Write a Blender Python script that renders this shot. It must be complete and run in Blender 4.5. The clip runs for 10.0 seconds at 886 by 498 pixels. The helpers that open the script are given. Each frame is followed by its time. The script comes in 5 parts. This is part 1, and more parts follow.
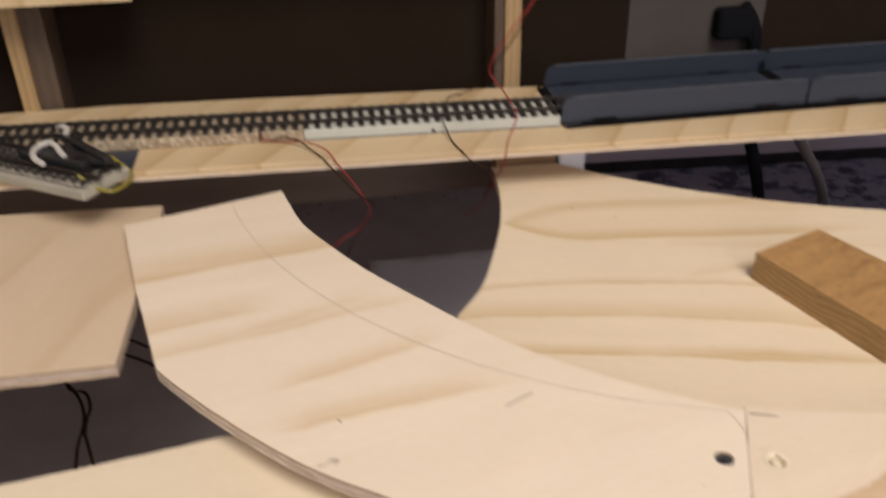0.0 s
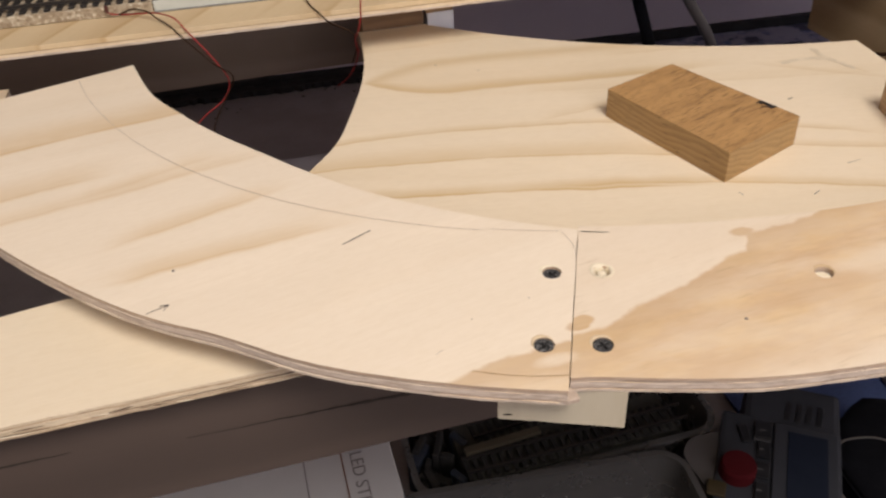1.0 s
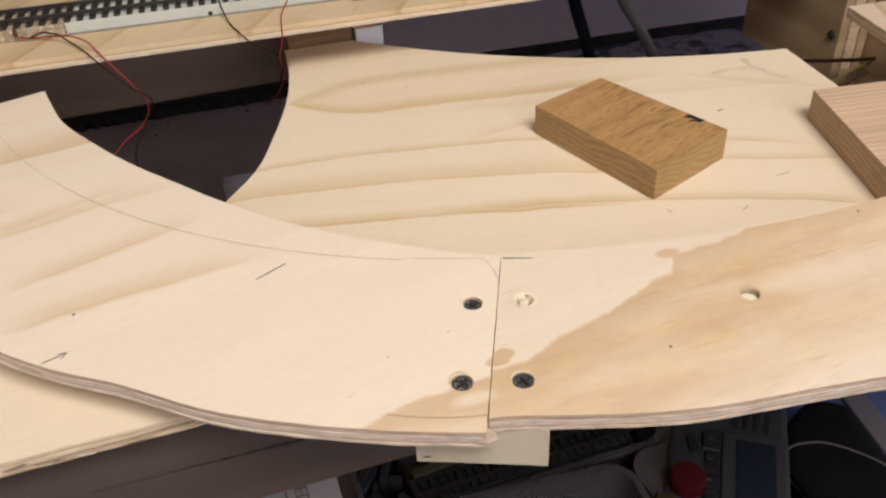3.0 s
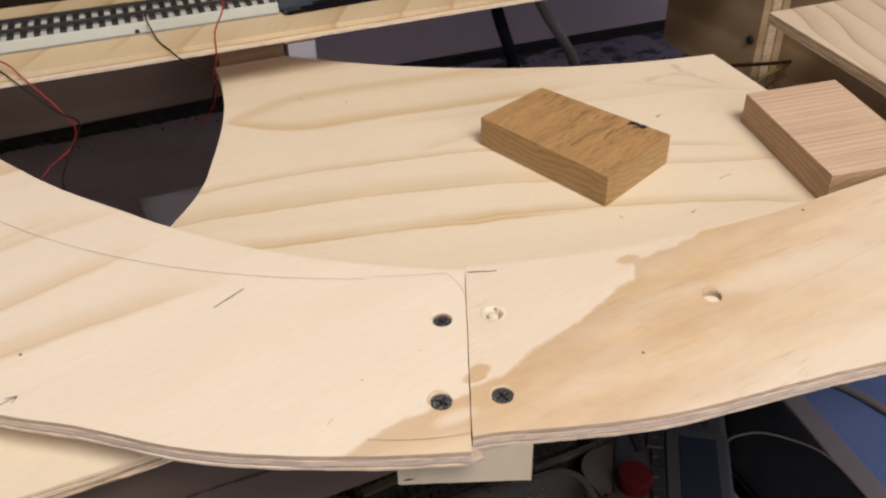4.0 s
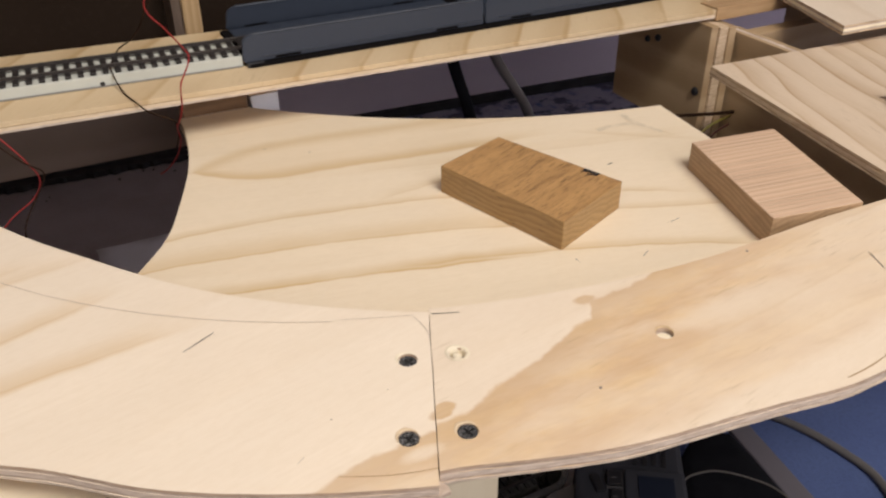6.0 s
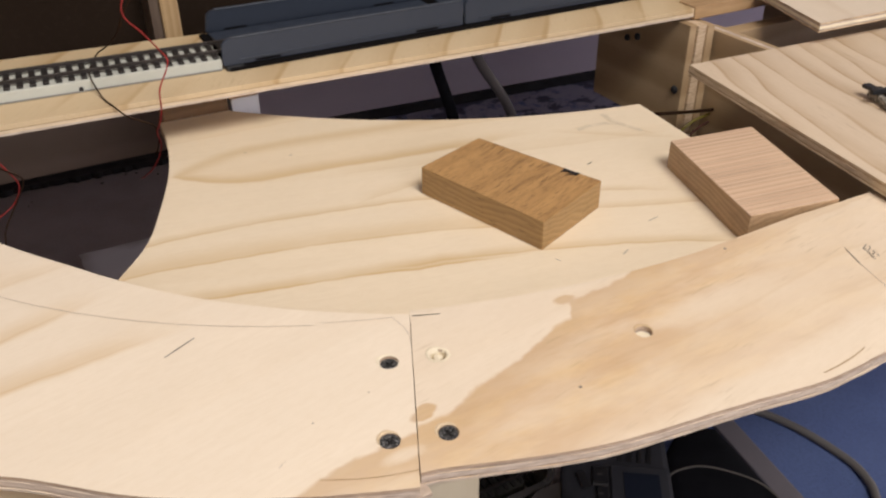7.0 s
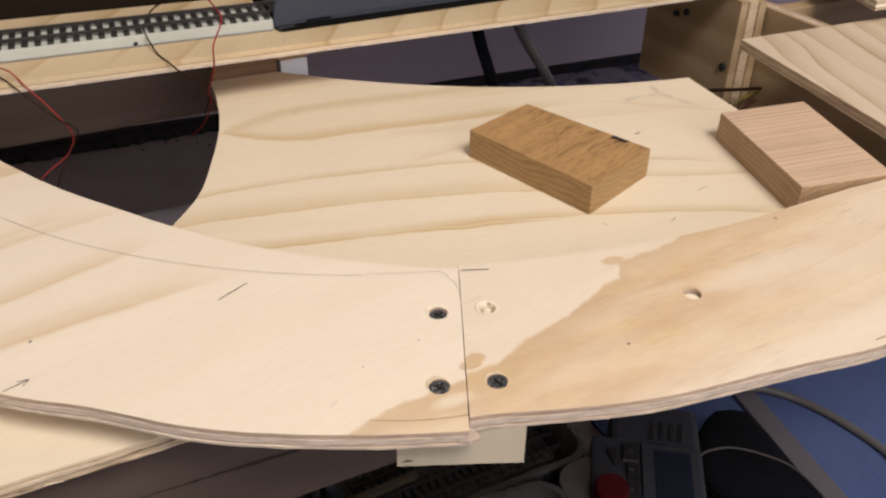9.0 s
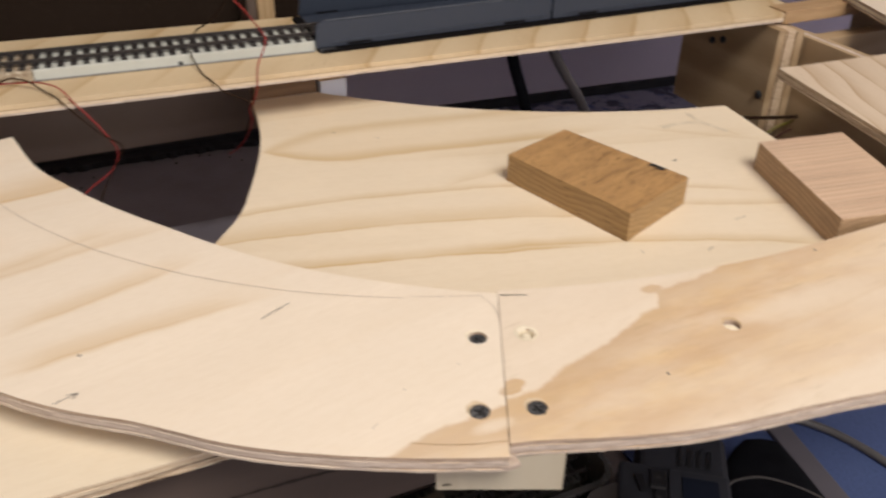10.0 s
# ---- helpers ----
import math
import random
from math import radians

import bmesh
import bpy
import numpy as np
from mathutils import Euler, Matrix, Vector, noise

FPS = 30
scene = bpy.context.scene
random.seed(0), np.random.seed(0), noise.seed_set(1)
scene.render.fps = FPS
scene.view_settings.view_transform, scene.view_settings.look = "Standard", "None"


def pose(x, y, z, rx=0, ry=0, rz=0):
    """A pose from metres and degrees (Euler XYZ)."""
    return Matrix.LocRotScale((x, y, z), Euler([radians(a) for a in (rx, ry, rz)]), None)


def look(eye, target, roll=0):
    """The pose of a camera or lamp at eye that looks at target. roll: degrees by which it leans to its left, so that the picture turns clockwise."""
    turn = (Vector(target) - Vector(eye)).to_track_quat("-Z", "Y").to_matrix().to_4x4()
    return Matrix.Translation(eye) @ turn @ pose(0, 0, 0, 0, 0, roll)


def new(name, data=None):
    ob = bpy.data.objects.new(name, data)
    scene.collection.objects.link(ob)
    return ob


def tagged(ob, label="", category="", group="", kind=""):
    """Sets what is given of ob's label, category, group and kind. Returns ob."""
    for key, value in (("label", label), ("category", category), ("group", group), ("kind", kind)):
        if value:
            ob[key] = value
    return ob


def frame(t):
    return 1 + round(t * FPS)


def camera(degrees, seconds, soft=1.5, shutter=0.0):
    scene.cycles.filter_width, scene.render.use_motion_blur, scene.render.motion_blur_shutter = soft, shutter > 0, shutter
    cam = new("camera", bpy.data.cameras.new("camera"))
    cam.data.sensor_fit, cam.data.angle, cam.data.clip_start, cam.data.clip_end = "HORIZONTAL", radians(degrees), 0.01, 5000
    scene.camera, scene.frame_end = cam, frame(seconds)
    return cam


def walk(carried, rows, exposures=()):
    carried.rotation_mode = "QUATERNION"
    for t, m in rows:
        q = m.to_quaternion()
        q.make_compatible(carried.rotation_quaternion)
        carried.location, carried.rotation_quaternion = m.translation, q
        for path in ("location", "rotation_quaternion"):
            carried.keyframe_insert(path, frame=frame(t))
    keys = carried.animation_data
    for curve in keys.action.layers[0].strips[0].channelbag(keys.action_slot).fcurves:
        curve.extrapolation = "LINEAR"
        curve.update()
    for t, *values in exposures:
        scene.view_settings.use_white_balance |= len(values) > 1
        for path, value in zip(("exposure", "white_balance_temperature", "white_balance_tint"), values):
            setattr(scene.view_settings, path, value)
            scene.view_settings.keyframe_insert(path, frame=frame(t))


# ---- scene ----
from mathutils import geometry
cam = camera(55.62, 10.0, soft=2.3, shutter=0.5)
PATH = [
    (0, (-0.15271, -0.23078, 0.24731), (0.1285, 1.4765, -0.7557), -1.01),
    (0.1, (-0.14459, -0.23532, 0.24071), (0.1465, 1.4559, -0.7864), -0.83),
    (0.2, (-0.13680, -0.23915, 0.23310), (0.1678, 1.4335, -0.8202), -0.46),
    (0.3, (-0.12833, -0.24384, 0.23023), (0.1787, 1.4130, -0.8471), -0.92),
    (0.4, (-0.12262, -0.24791, 0.22790), (0.1931, 1.3951, -0.8679), -1.28),
    (0.5, (-0.11841, -0.25045, 0.22468), (0.2095, 1.3803, -0.8858), -1.53),
    (0.6, (-0.11518, -0.25209, 0.22329), (0.2221, 1.3681, -0.8997), -2.11),
    (0.7, (-0.11223, -0.25600, 0.22240), (0.2206, 1.3554, -0.9145), -2.87),
    (0.8, (-0.10984, -0.25621, 0.22003), (0.2350, 1.3407, -0.9336), -3.03),
    (1, (-0.10682, -0.25674, 0.21550), (0.2667, 1.3147, -0.9639), -3.06),
    (1.2, (-0.10678, -0.25652, 0.21643), (0.2953, 1.3104, -0.9596), -2.97),
    (1.5, (-0.10737, -0.25857, 0.21796), (0.3116, 1.3126, -0.9465), -2.92),
    (1.7, (-0.10654, -0.25925, 0.21783), (0.3183, 1.3101, -0.9469), -2.92),
    (2, (-0.10492, -0.25889, 0.21736), (0.3323, 1.3061, -0.9487), -2.80),
    (2.2, (-0.10110, -0.25732, 0.21630), (0.3592, 1.3017, -0.9488), -2.47),
    (2.5, (-0.09258, -0.25418, 0.21724), (0.3782, 1.3060, -0.9422), -2.61),
    (2.7, (-0.08704, -0.25090, 0.21392), (0.3759, 1.3070, -0.9517), -2.66),
    (3, (-0.08407, -0.24470, 0.21481), (0.3787, 1.3076, -0.9583), -3.00),
    (3.2, (-0.08598, -0.24158, 0.21682), (0.4357, 1.2943, -0.9532), -2.81),
    (4.3, (-0.10314, -0.23191, 0.21472), (0.5679, 1.2566, -0.9403), -1.44),
    (4.5, (-0.10369, -0.23268, 0.21824), (0.5857, 1.2669, -0.9114), -1.49),
    (4.7, (-0.10637, -0.23461, 0.21761), (0.5923, 1.2749, -0.8929), -1.22),
    (5, (-0.11011, -0.23820, 0.22020), (0.5889, 1.2844, -0.8720), -1.00),
    (5.2, (-0.11144, -0.24104, 0.22171), (0.5950, 1.2835, -0.8630), -0.90),
    (5.5, (-0.11138, -0.24268, 0.22072), (0.6186, 1.2782, -0.8535), -0.64),
    (5.7, (-0.11056, -0.24321, 0.22082), (0.6386, 1.2732, -0.8465), -0.41),
    (6.8, (-0.10520, -0.24255, 0.22274), (0.6980, 1.2395, -0.8535), -0.35),
    (7, (-0.10604, -0.24518, 0.22312), (0.6939, 1.2441, -0.8457), -0.45),
    (7.2, (-0.10556, -0.24622, 0.22100), (0.7025, 1.2397, -0.8462), -0.22),
    (7.5, (-0.10420, -0.24773, 0.22408), (0.7037, 1.2433, -0.8362), -0.63),
    (7.7, (-0.10386, -0.24842, 0.22396), (0.7010, 1.2444, -0.8361), -0.73),
    (8, (-0.10626, -0.24916, 0.22230), (0.6940, 1.2405, -0.8457), -0.38),
    (8.1, (-0.11179, -0.25012, 0.21710), (0.6712, 1.2358, -0.8686), 0.12),
    (8.2, (-0.11656, -0.25050, 0.21361), (0.6442, 1.2308, -0.8941), 0.59),
    (8.3, (-0.11915, -0.25037, 0.20910), (0.6242, 1.2356, -0.9042), 0.75),
    (8.5, (-0.12114, -0.24974, 0.21070), (0.6074, 1.2432, -0.9029), 0.74),
    (8.7, (-0.12216, -0.24970, 0.21157), (0.6059, 1.2483, -0.8956), 0.62),
    (9, (-0.11935, -0.24887, 0.21318), (0.6137, 1.2532, -0.8851), 0.44),
    (9.2, (-0.11924, -0.24864, 0.21408), (0.6157, 1.2579, -0.8769), 0.40),
    (9.5, (-0.11843, -0.24871, 0.21617), (0.6139, 1.2614, -0.8715), 0.21),
    (9.8, (-0.11999, -0.24865, 0.21774), (0.6039, 1.2733, -0.8591), 0.47),
    (9.9, (-0.12261, -0.24893, 0.21655), (0.5887, 1.2853, -0.8512), 0.51),
    (10, (-0.12728, -0.24697, 0.21812), (0.5657, 1.2975, -0.8470), 0.78),
]
EXPOSURES = [(0.0, -0.14, 6750, 12), (0.5, -0.27, 6850, 13), (0.7, -0.27, 6800, 12), (1.0, -0.05, 6600, 11), (2.0, 0.0, 6500, 10), (10.0, 0.0, 6500, 10)]
walk(cam, [(t, look(eye, target, roll)) for t, eye, target, roll in PATH], EXPOSURES)
LAMP_AT, LAMP_WATTS, LAMP_COLOUR = (0.16, -0.92, 1.50), 30.6, (1.0, 0.948, 0.898)
SIDE_AT, SIDE_WATTS = (-0.75, -0.75, 1.60), 5.0
DAY_WATTS = 2.5
FRONT_WATTS = 14.0

# ---- world and light ----
world = bpy.data.worlds.new("room_world")
scene.world = world
world.use_nodes = True
sky = world.node_tree.nodes.new("ShaderNodeTexSky")
sky.sky_type = "NISHITA"
sky.sun_disc = False
sky.sun_elevation, sky.sun_rotation = radians(25), radians(90)
world.node_tree.links.new(sky.outputs[0], world.node_tree.nodes["Background"].inputs[0])
world.node_tree.nodes["Background"].inputs[1].default_value = 0.08


def area(name, eye, target, sx, sy, watts, colour):
    lamp = bpy.data.lights.new(name, "AREA")
    lamp.shape, lamp.size, lamp.size_y, lamp.energy, lamp.color = "RECTANGLE", sx, sy, watts, colour
    ob = new(name, lamp)
    ob.matrix_world = look(eye, target)
    return ob


area("ceiling_light", LAMP_AT, (0.35, 0.1, 0.0), 0.75, 0.70, LAMP_WATTS, LAMP_COLOUR)
area("ceiling_light_far", SIDE_AT, (-0.6, -0.2, 0.0), 0.8, 0.5, SIDE_WATTS, LAMP_COLOUR)
area("front_window_daylight", (0.25, -1.88, 0.72), (0.15, 0.3, 0.0), 1.1, 0.8, FRONT_WATTS, (0.97, 0.93, 1.0))
area("window_daylight", (2.12, 0.02, 0.0), (0.5, 0.55, -0.30), 0.95, 0.7, DAY_WATTS, (0.60, 0.64, 1.0))


# ---- materials ----
def material(name):
    m = bpy.data.materials.new(name)
    m.use_nodes = True
    return m, m.node_tree.nodes, m.node_tree.links, m.node_tree.nodes["Principled BSDF"]


def calc(nodes, links, op, a, b=None, c=None):
    n = nodes.new("ShaderNodeMath")
    n.operation = op
    for i, v in enumerate((a, b, c)):
        if v is None:
            continue
        if isinstance(v, (int, float)):
            n.inputs[i].default_value = v
        else:
            links.new(v, n.inputs[i])
    return n.outputs[0]


def blend(nodes, links, fac, a, b, mode="MIX"):
    n = nodes.new("ShaderNodeMix")
    n.data_type, n.blend_type = "RGBA", mode
    for sock, v in ((n.inputs[0], fac), (n.inputs[6], a), (n.inputs[7], b)):
        if isinstance(v, (int, float)):
            sock.default_value = v
        elif isinstance(v, tuple):
            sock.default_value = (*v, 1)
        else:
            links.new(v, sock)
    return n.outputs[2]


def grain_noise(nodes, links, vec, sx, sy, sz, detail=3.0, rough=0.55, seed=0.0):
    mp = nodes.new("ShaderNodeMapping")
    mp.inputs["Scale"].default_value = (sx, sy, sz)
    mp.inputs["Location"].default_value = (seed, seed * 1.7, seed * 0.3)
    links.new(vec, mp.inputs["Vector"])
    n = nodes.new("ShaderNodeTexNoise")
    n.inputs["Scale"].default_value, n.inputs["Detail"].default_value, n.inputs["Roughness"].default_value = 1.0, detail, rough
    links.new(mp.outputs[0], n.inputs["Vector"])
    return n.outputs["Fac"]


def smooth(nodes, links, v, lo, hi, a=0.0, b=1.0):
    n = nodes.new("ShaderNodeMapRange")
    n.interpolation_type = "SMOOTHSTEP"
    links.new(v, n.inputs["Value"])
    for key, value in (("From Min", lo), ("From Max", hi), ("To Min", a), ("To Max", b)):
        n.inputs[key].default_value = value
    return n.outputs["Result"]


def relief(nodes, links, shader, height, strength, distance):
    n = nodes.new("ShaderNodeBump")
    n.inputs["Strength"].default_value, n.inputs["Distance"].default_value = strength, distance
    links.new(height, n.inputs["Height"])
    links.new(n.outputs[0], shader.inputs["Normal"])


def pine(name, base, streak, angle=0.0, freq=24.0, warp=0.012, amount=0.8, seed=0.0, stain=False, rough=0.55, fine=0.04, streaks=(), gate=(0.34, 0.56), flecks=0.0, arches=(), crisp=(-0.0012, 0.0006)):
    """Rotary-cut pine veneer: broad latewood streaks with one crisp side, fine fibres, and optionally an old stain."""
    m, nodes, links, shader = material(name)
    pos = nodes.new("ShaderNodeNewGeometry").outputs["Position"]
    turn = nodes.new("ShaderNodeVectorRotate")
    turn.rotation_type = "Z_AXIS"
    turn.inputs["Angle"].default_value = -radians(angle)
    links.new(pos, turn.inputs["Vector"])
    vec = turn.outputs[0]
    xyz = nodes.new("ShaderNodeSeparateXYZ")
    links.new(vec, xyz.inputs[0])
    slow = grain_noise(nodes, links, vec, 3.2, 9.0, 2.0, 2.0, 0.5, seed)
    mid = grain_noise(nodes, links, vec, 9.0, 26.0, 4.0, 2.5, 0.55, seed + 3.1)
    y = calc(nodes, links, "MULTIPLY_ADD", slow, warp * 6, xyz.outputs[1])
    y = calc(nodes, links, "MULTIPLY_ADD", mid, warp * 0.55, y)
    saw = calc(nodes, links, "FRACT", calc(nodes, links, "MULTIPLY_ADD", y, freq, seed))
    rise = smooth(nodes, links, saw, 0.0, 0.07)
    fall = calc(nodes, links, "MAXIMUM", smooth(nodes, links, saw, 0.08, 0.24, 1.0, 0.0), smooth(nodes, links, saw, 0.10, 0.75, 0.55, 0.0))
    band = calc(nodes, links, "MULTIPLY", rise, fall)
    thick = calc(nodes, links, "MULTIPLY", band, smooth(nodes, links, grain_noise(nodes, links, vec, 4.0, 18.0, 3.0, 2.0, 0.5, seed + 7.7), *gate))
    fibre = grain_noise(nodes, links, vec, 26.0, 900.0, 60.0, 4.0, 0.65, seed + 1.3)
    cloud = grain_noise(nodes, links, vec, 14.0, 40.0, 10.0, 4.0, 0.6, seed + 5.0)
    col = blend(nodes, links, calc(nodes, links, "MULTIPLY", thick, amount), base, streak)
    pale = tuple(min(1.0, v * 1.05) for v in base)
    col = blend(nodes, links, smooth(nodes, links, cloud, 0.42, 0.75, 0.0, 0.55), col, pale)
    col = blend(nodes, links, smooth(nodes, links, fibre, 0.35, 0.70, 0.0, fine * 2), col, tuple(v * k for v, k in zip(base, (0.72, 0.64, 0.52))), "MIX")
    if streaks:
        s = nodes.new("ShaderNodeSeparateXYZ")
        links.new(pos, s.inputs[0])
        wave = grain_noise(nodes, links, pos, 17.0, 17.0, 4.0, 1.0, 0.4, seed + 11.0)
        ripple = grain_noise(nodes, links, pos, 75.0, 75.0, 10.0, 2.0, 0.5, seed + 12.0)
        wob = calc(nodes, links, "MULTIPLY_ADD", wave, 0.007, calc(nodes, links, "MULTIPLY_ADD", ripple, 0.0030, -0.0050))
        for x0, y0, slope, soft, xa, xb, depth, *curve in streaks:
            line = calc(nodes, links, "MULTIPLY_ADD", s.outputs[0], slope, y0 - slope * x0)
            if curve:
                off = calc(nodes, links, "SUBTRACT", s.outputs[0], x0)
                line = calc(nodes, links, "MULTIPLY_ADD", calc(nodes, links, "MULTIPLY", off, off), curve[0], line)
            d = calc(nodes, links, "ADD", calc(nodes, links, "SUBTRACT", s.outputs[1], line), wob)
            if soft < 0:
                d = calc(nodes, links, "MULTIPLY", d, -1.0)
            core = smooth(nodes, links, d, 0.0006, 0.0034, 1.0, 0.0)
            side = calc(nodes, links, "MAXIMUM", core, smooth(nodes, links, d, 0.001, abs(soft) * 1.35, 0.62, 0.0))
            side = calc(nodes, links, "MULTIPLY", side, smooth(nodes, links, d, *crisp))
            ends = calc(nodes, links, "MULTIPLY", smooth(nodes, links, s.outputs[0], xa, xa + min(0.03, (xb - xa) / 3)), smooth(nodes, links, s.outputs[0], xb - min(0.05, (xb - xa) / 3), xb, 1.0, 0.0))
            patchy = smooth(nodes, links, grain_noise(nodes, links, pos, 30.0, 60.0, 10.0, 2.0, 0.5, seed + x0 * 40), 0.25, 0.55, 0.68, 1.0)
            fac = calc(nodes, links, "MULTIPLY", calc(nodes, links, "MULTIPLY", side, ends), calc(nodes, links, "MULTIPLY", patchy, depth))
            col = blend(nodes, links, fac, col, streak)
        for x0, y0, slope, half, run, xb, depth in arches:
            off = calc(nodes, links, "MAXIMUM", calc(nodes, links, "SUBTRACT", s.outputs[0], x0), 0.0)
            wide = calc(nodes, links, "MULTIPLY", calc(nodes, links, "POWER", smooth(nodes, links, off, 0.0, run), 0.42), half)
            away = calc(nodes, links, "ABSOLUTE", calc(nodes, links, "SUBTRACT", calc(nodes, links, "ADD", s.outputs[1], wob), calc(nodes, links, "MULTIPLY_ADD", off, slope, y0)))
            d = calc(nodes, links, "SUBTRACT", wide, away)
            far = smooth(nodes, links, calc(nodes, links, "SUBTRACT", s.outputs[1], calc(nodes, links, "MULTIPLY_ADD", off, slope, y0)), -0.006, 0.006)
            near = calc(nodes, links, "MULTIPLY", smooth(nodes, links, d, -0.0015, 0.0025), calc(nodes, links, "SUBTRACT", 1.0, far))
            near = calc(nodes, links, "MULTIPLY_ADD", calc(nodes, links, "MULTIPLY", smooth(nodes, links, d, -0.006, 0.006), 0.75), far, near)
            fac = calc(nodes, links, "MULTIPLY", near, smooth(nodes, links, d, 0.002, 0.017, 0.85, 0.18))
            fac = calc(nodes, links, "MULTIPLY", fac, smooth(nodes, links, s.outputs[0], xb - 0.08, xb, depth, 0.0))
            col = blend(nodes, links, fac, col, streak)
    if stain:
        w = nodes.new("ShaderNodeSeparateXYZ")
        links.new(pos, w.inputs[0])
        wob = grain_noise(nodes, links, pos, 45.0, 45.0, 10.0, 3.0, 0.6, seed + 2.0)
        one = calc(nodes, links, "MULTIPLY_ADD", w.outputs[0], 0.129, -0.0386)
        two = calc(nodes, links, "MULTIPLY_ADD", w.outputs[0], 0.335, -0.0390)
        three = calc(nodes, links, "MINIMUM", calc(nodes, links, "MULTIPLY_ADD", w.outputs[0], 1.6, -0.1440), calc(nodes, links, "MULTIPLY_ADD", w.outputs[0], 0.03, -0.0020))
        edge = calc(nodes, links, "MAXIMUM", calc(nodes, links, "MAXIMUM", one, two), three)
        fray = grain_noise(nodes, links, pos, 160.0, 160.0, 10.0, 3.0, 0.6, seed + 2.5)
        edge = calc(nodes, links, "MULTIPLY_ADD", wob, 0.010, calc(nodes, links, "MULTIPLY_ADD", fray, 0.0022, calc(nodes, links, "SUBTRACT", edge, 0.0061)))
        below = calc(nodes, links, "SUBTRACT", edge, w.outputs[1])
        mask = smooth(nodes, links, below, -0.0009, 0.0020)

        def spot(cx, cy, rx, ry, inner=0.45, outer=1.35):
            u = calc(nodes, links, "MULTIPLY", calc(nodes, links, "SUBTRACT", w.outputs[0], cx), 1 / rx)
            v = calc(nodes, links, "MULTIPLY", calc(nodes, links, "SUBTRACT", w.outputs[1], cy), 1 / ry)
            rr = calc(nodes, links, "ADD", calc(nodes, links, "MULTIPLY", u, u), calc(nodes, links, "MULTIPLY_ADD", v, v, calc(nodes, links, "MULTIPLY_ADD", fray, 1.4, -0.7)))
            return smooth(nodes, links, rr, inner, outer, 1.0, 0.0)

        mask = calc(nodes, links, "MAXIMUM", mask, calc(nodes, links, "MAXIMUM", spot(-0.0022, -0.0342, 0.0050, 0.0030), spot(0.0010, -0.0318, 0.0044, 0.0030)))
        mask = calc(nodes, links, "MAXIMUM", mask, spot(0.0885, 0.0012, 0.0056, 0.0034))
        mask = calc(nodes, links, "MULTIPLY", mask, calc(nodes, links, "MULTIPLY_ADD", spot(-0.0172, -0.0490, 0.0082, 0.0032, 0.1, 1.8), -0.75, 1.0))
        run = grain_noise(nodes, links, pos, 16.0, 38.0, 10.0, 4.0, 0.62, seed + 9.0)
        fade = calc(nodes, links, "MULTIPLY", smooth(nodes, links, w.outputs[0], 0.10, 0.30, 0.95, 0.42), smooth(nodes, links, w.outputs[0], -0.06, 0.02, 0.55, 1.0))
        body = calc(nodes, links, "MULTIPLY", calc(nodes, links, "MULTIPLY", mask, fade), calc(nodes, links, "MULTIPLY", smooth(nodes, links, run, 0.34, 0.68, 1.0, 0.42), smooth(nodes, links, below, 0.026, 0.072, 1.0, 0.50)))
        body = calc(nodes, links, "MULTIPLY", body, calc(nodes, links, "MULTIPLY_ADD", spot(0.158, -0.0335, 0.038, 0.0080, 0.0, 2.2), -0.72, 1.0))
        front = calc(nodes, links, "SUBTRACT", calc(nodes, links, "MULTIPLY_ADD", w.outputs[0], 0.085, -0.0868), calc(nodes, links, "MULTIPLY_ADD", wob, 0.014, calc(nodes, links, "SUBTRACT", w.outputs[1], 0.007)))
        body = calc(nodes, links, "MULTIPLY", body, smooth(nodes, links, front, -0.005, 0.006, 1.0, 0.12))
        rim = calc(nodes, links, "MULTIPLY", mask, smooth(nodes, links, below, 0.002, 0.024, 0.9, 0.0))
        tone = grain_noise(nodes, links, pos, 22.0, 62.0, 10.0, 4.0, 0.65, seed + 15.0)
        hue = blend(nodes, links, smooth(nodes, links, tone, 0.40, 0.64), STAIN, GOLD)
        col = blend(nodes, links, body, col, hue)
        line = grain_noise(nodes, links, pos, 30.0, 260.0, 10.0, 3.0, 0.6, seed + 17.0)
        col = blend(nodes, links, calc(nodes, links, "MULTIPLY", smooth(nodes, links, line, 0.52, 0.72, 0.0, 0.35), body), col, tuple(v * 0.86 for v in STAIN))
        col = blend(nodes, links, calc(nodes, links, "MULTIPLY", rim, 0.50), col, tuple(v * 0.88 for v in STAIN))
    if flecks:
        dash = grain_noise(nodes, links, vec, 55.0, 520.0, 60.0, 3.0, 0.6, seed + 21.0)
        where = smooth(nodes, links, grain_noise(nodes, links, vec, 20.0, 34.0, 10.0, 3.0, 0.6, seed + 23.0), 0.42, 0.62)
        dash = calc(nodes, links, "MULTIPLY", smooth(nodes, links, dash, 0.56, 0.72, 0.0, flecks), where)
        col = blend(nodes, links, dash, col, tuple(v * 0.72 for v in streak))
    mott = grain_noise(nodes, links, vec, 160.0, 420.0, 60.0, 4.0, 0.7, seed + 13.0)
    col = blend(nodes, links, smooth(nodes, links, mott, 0.35, 0.75, 0.0, 0.16), col, tuple(v * k for v, k in zip(base, (0.80, 0.74, 0.64))))
    links.new(col, shader.inputs["Base Color"])
    links.new(smooth(nodes, links, cloud, 0.2, 0.8, rough - 0.06, rough + 0.1), shader.inputs["Roughness"])
    shader.inputs["Specular IOR Level"].default_value = 0.35
    relief(nodes, links, shader, fibre, 0.12, 0.0003)
    return m


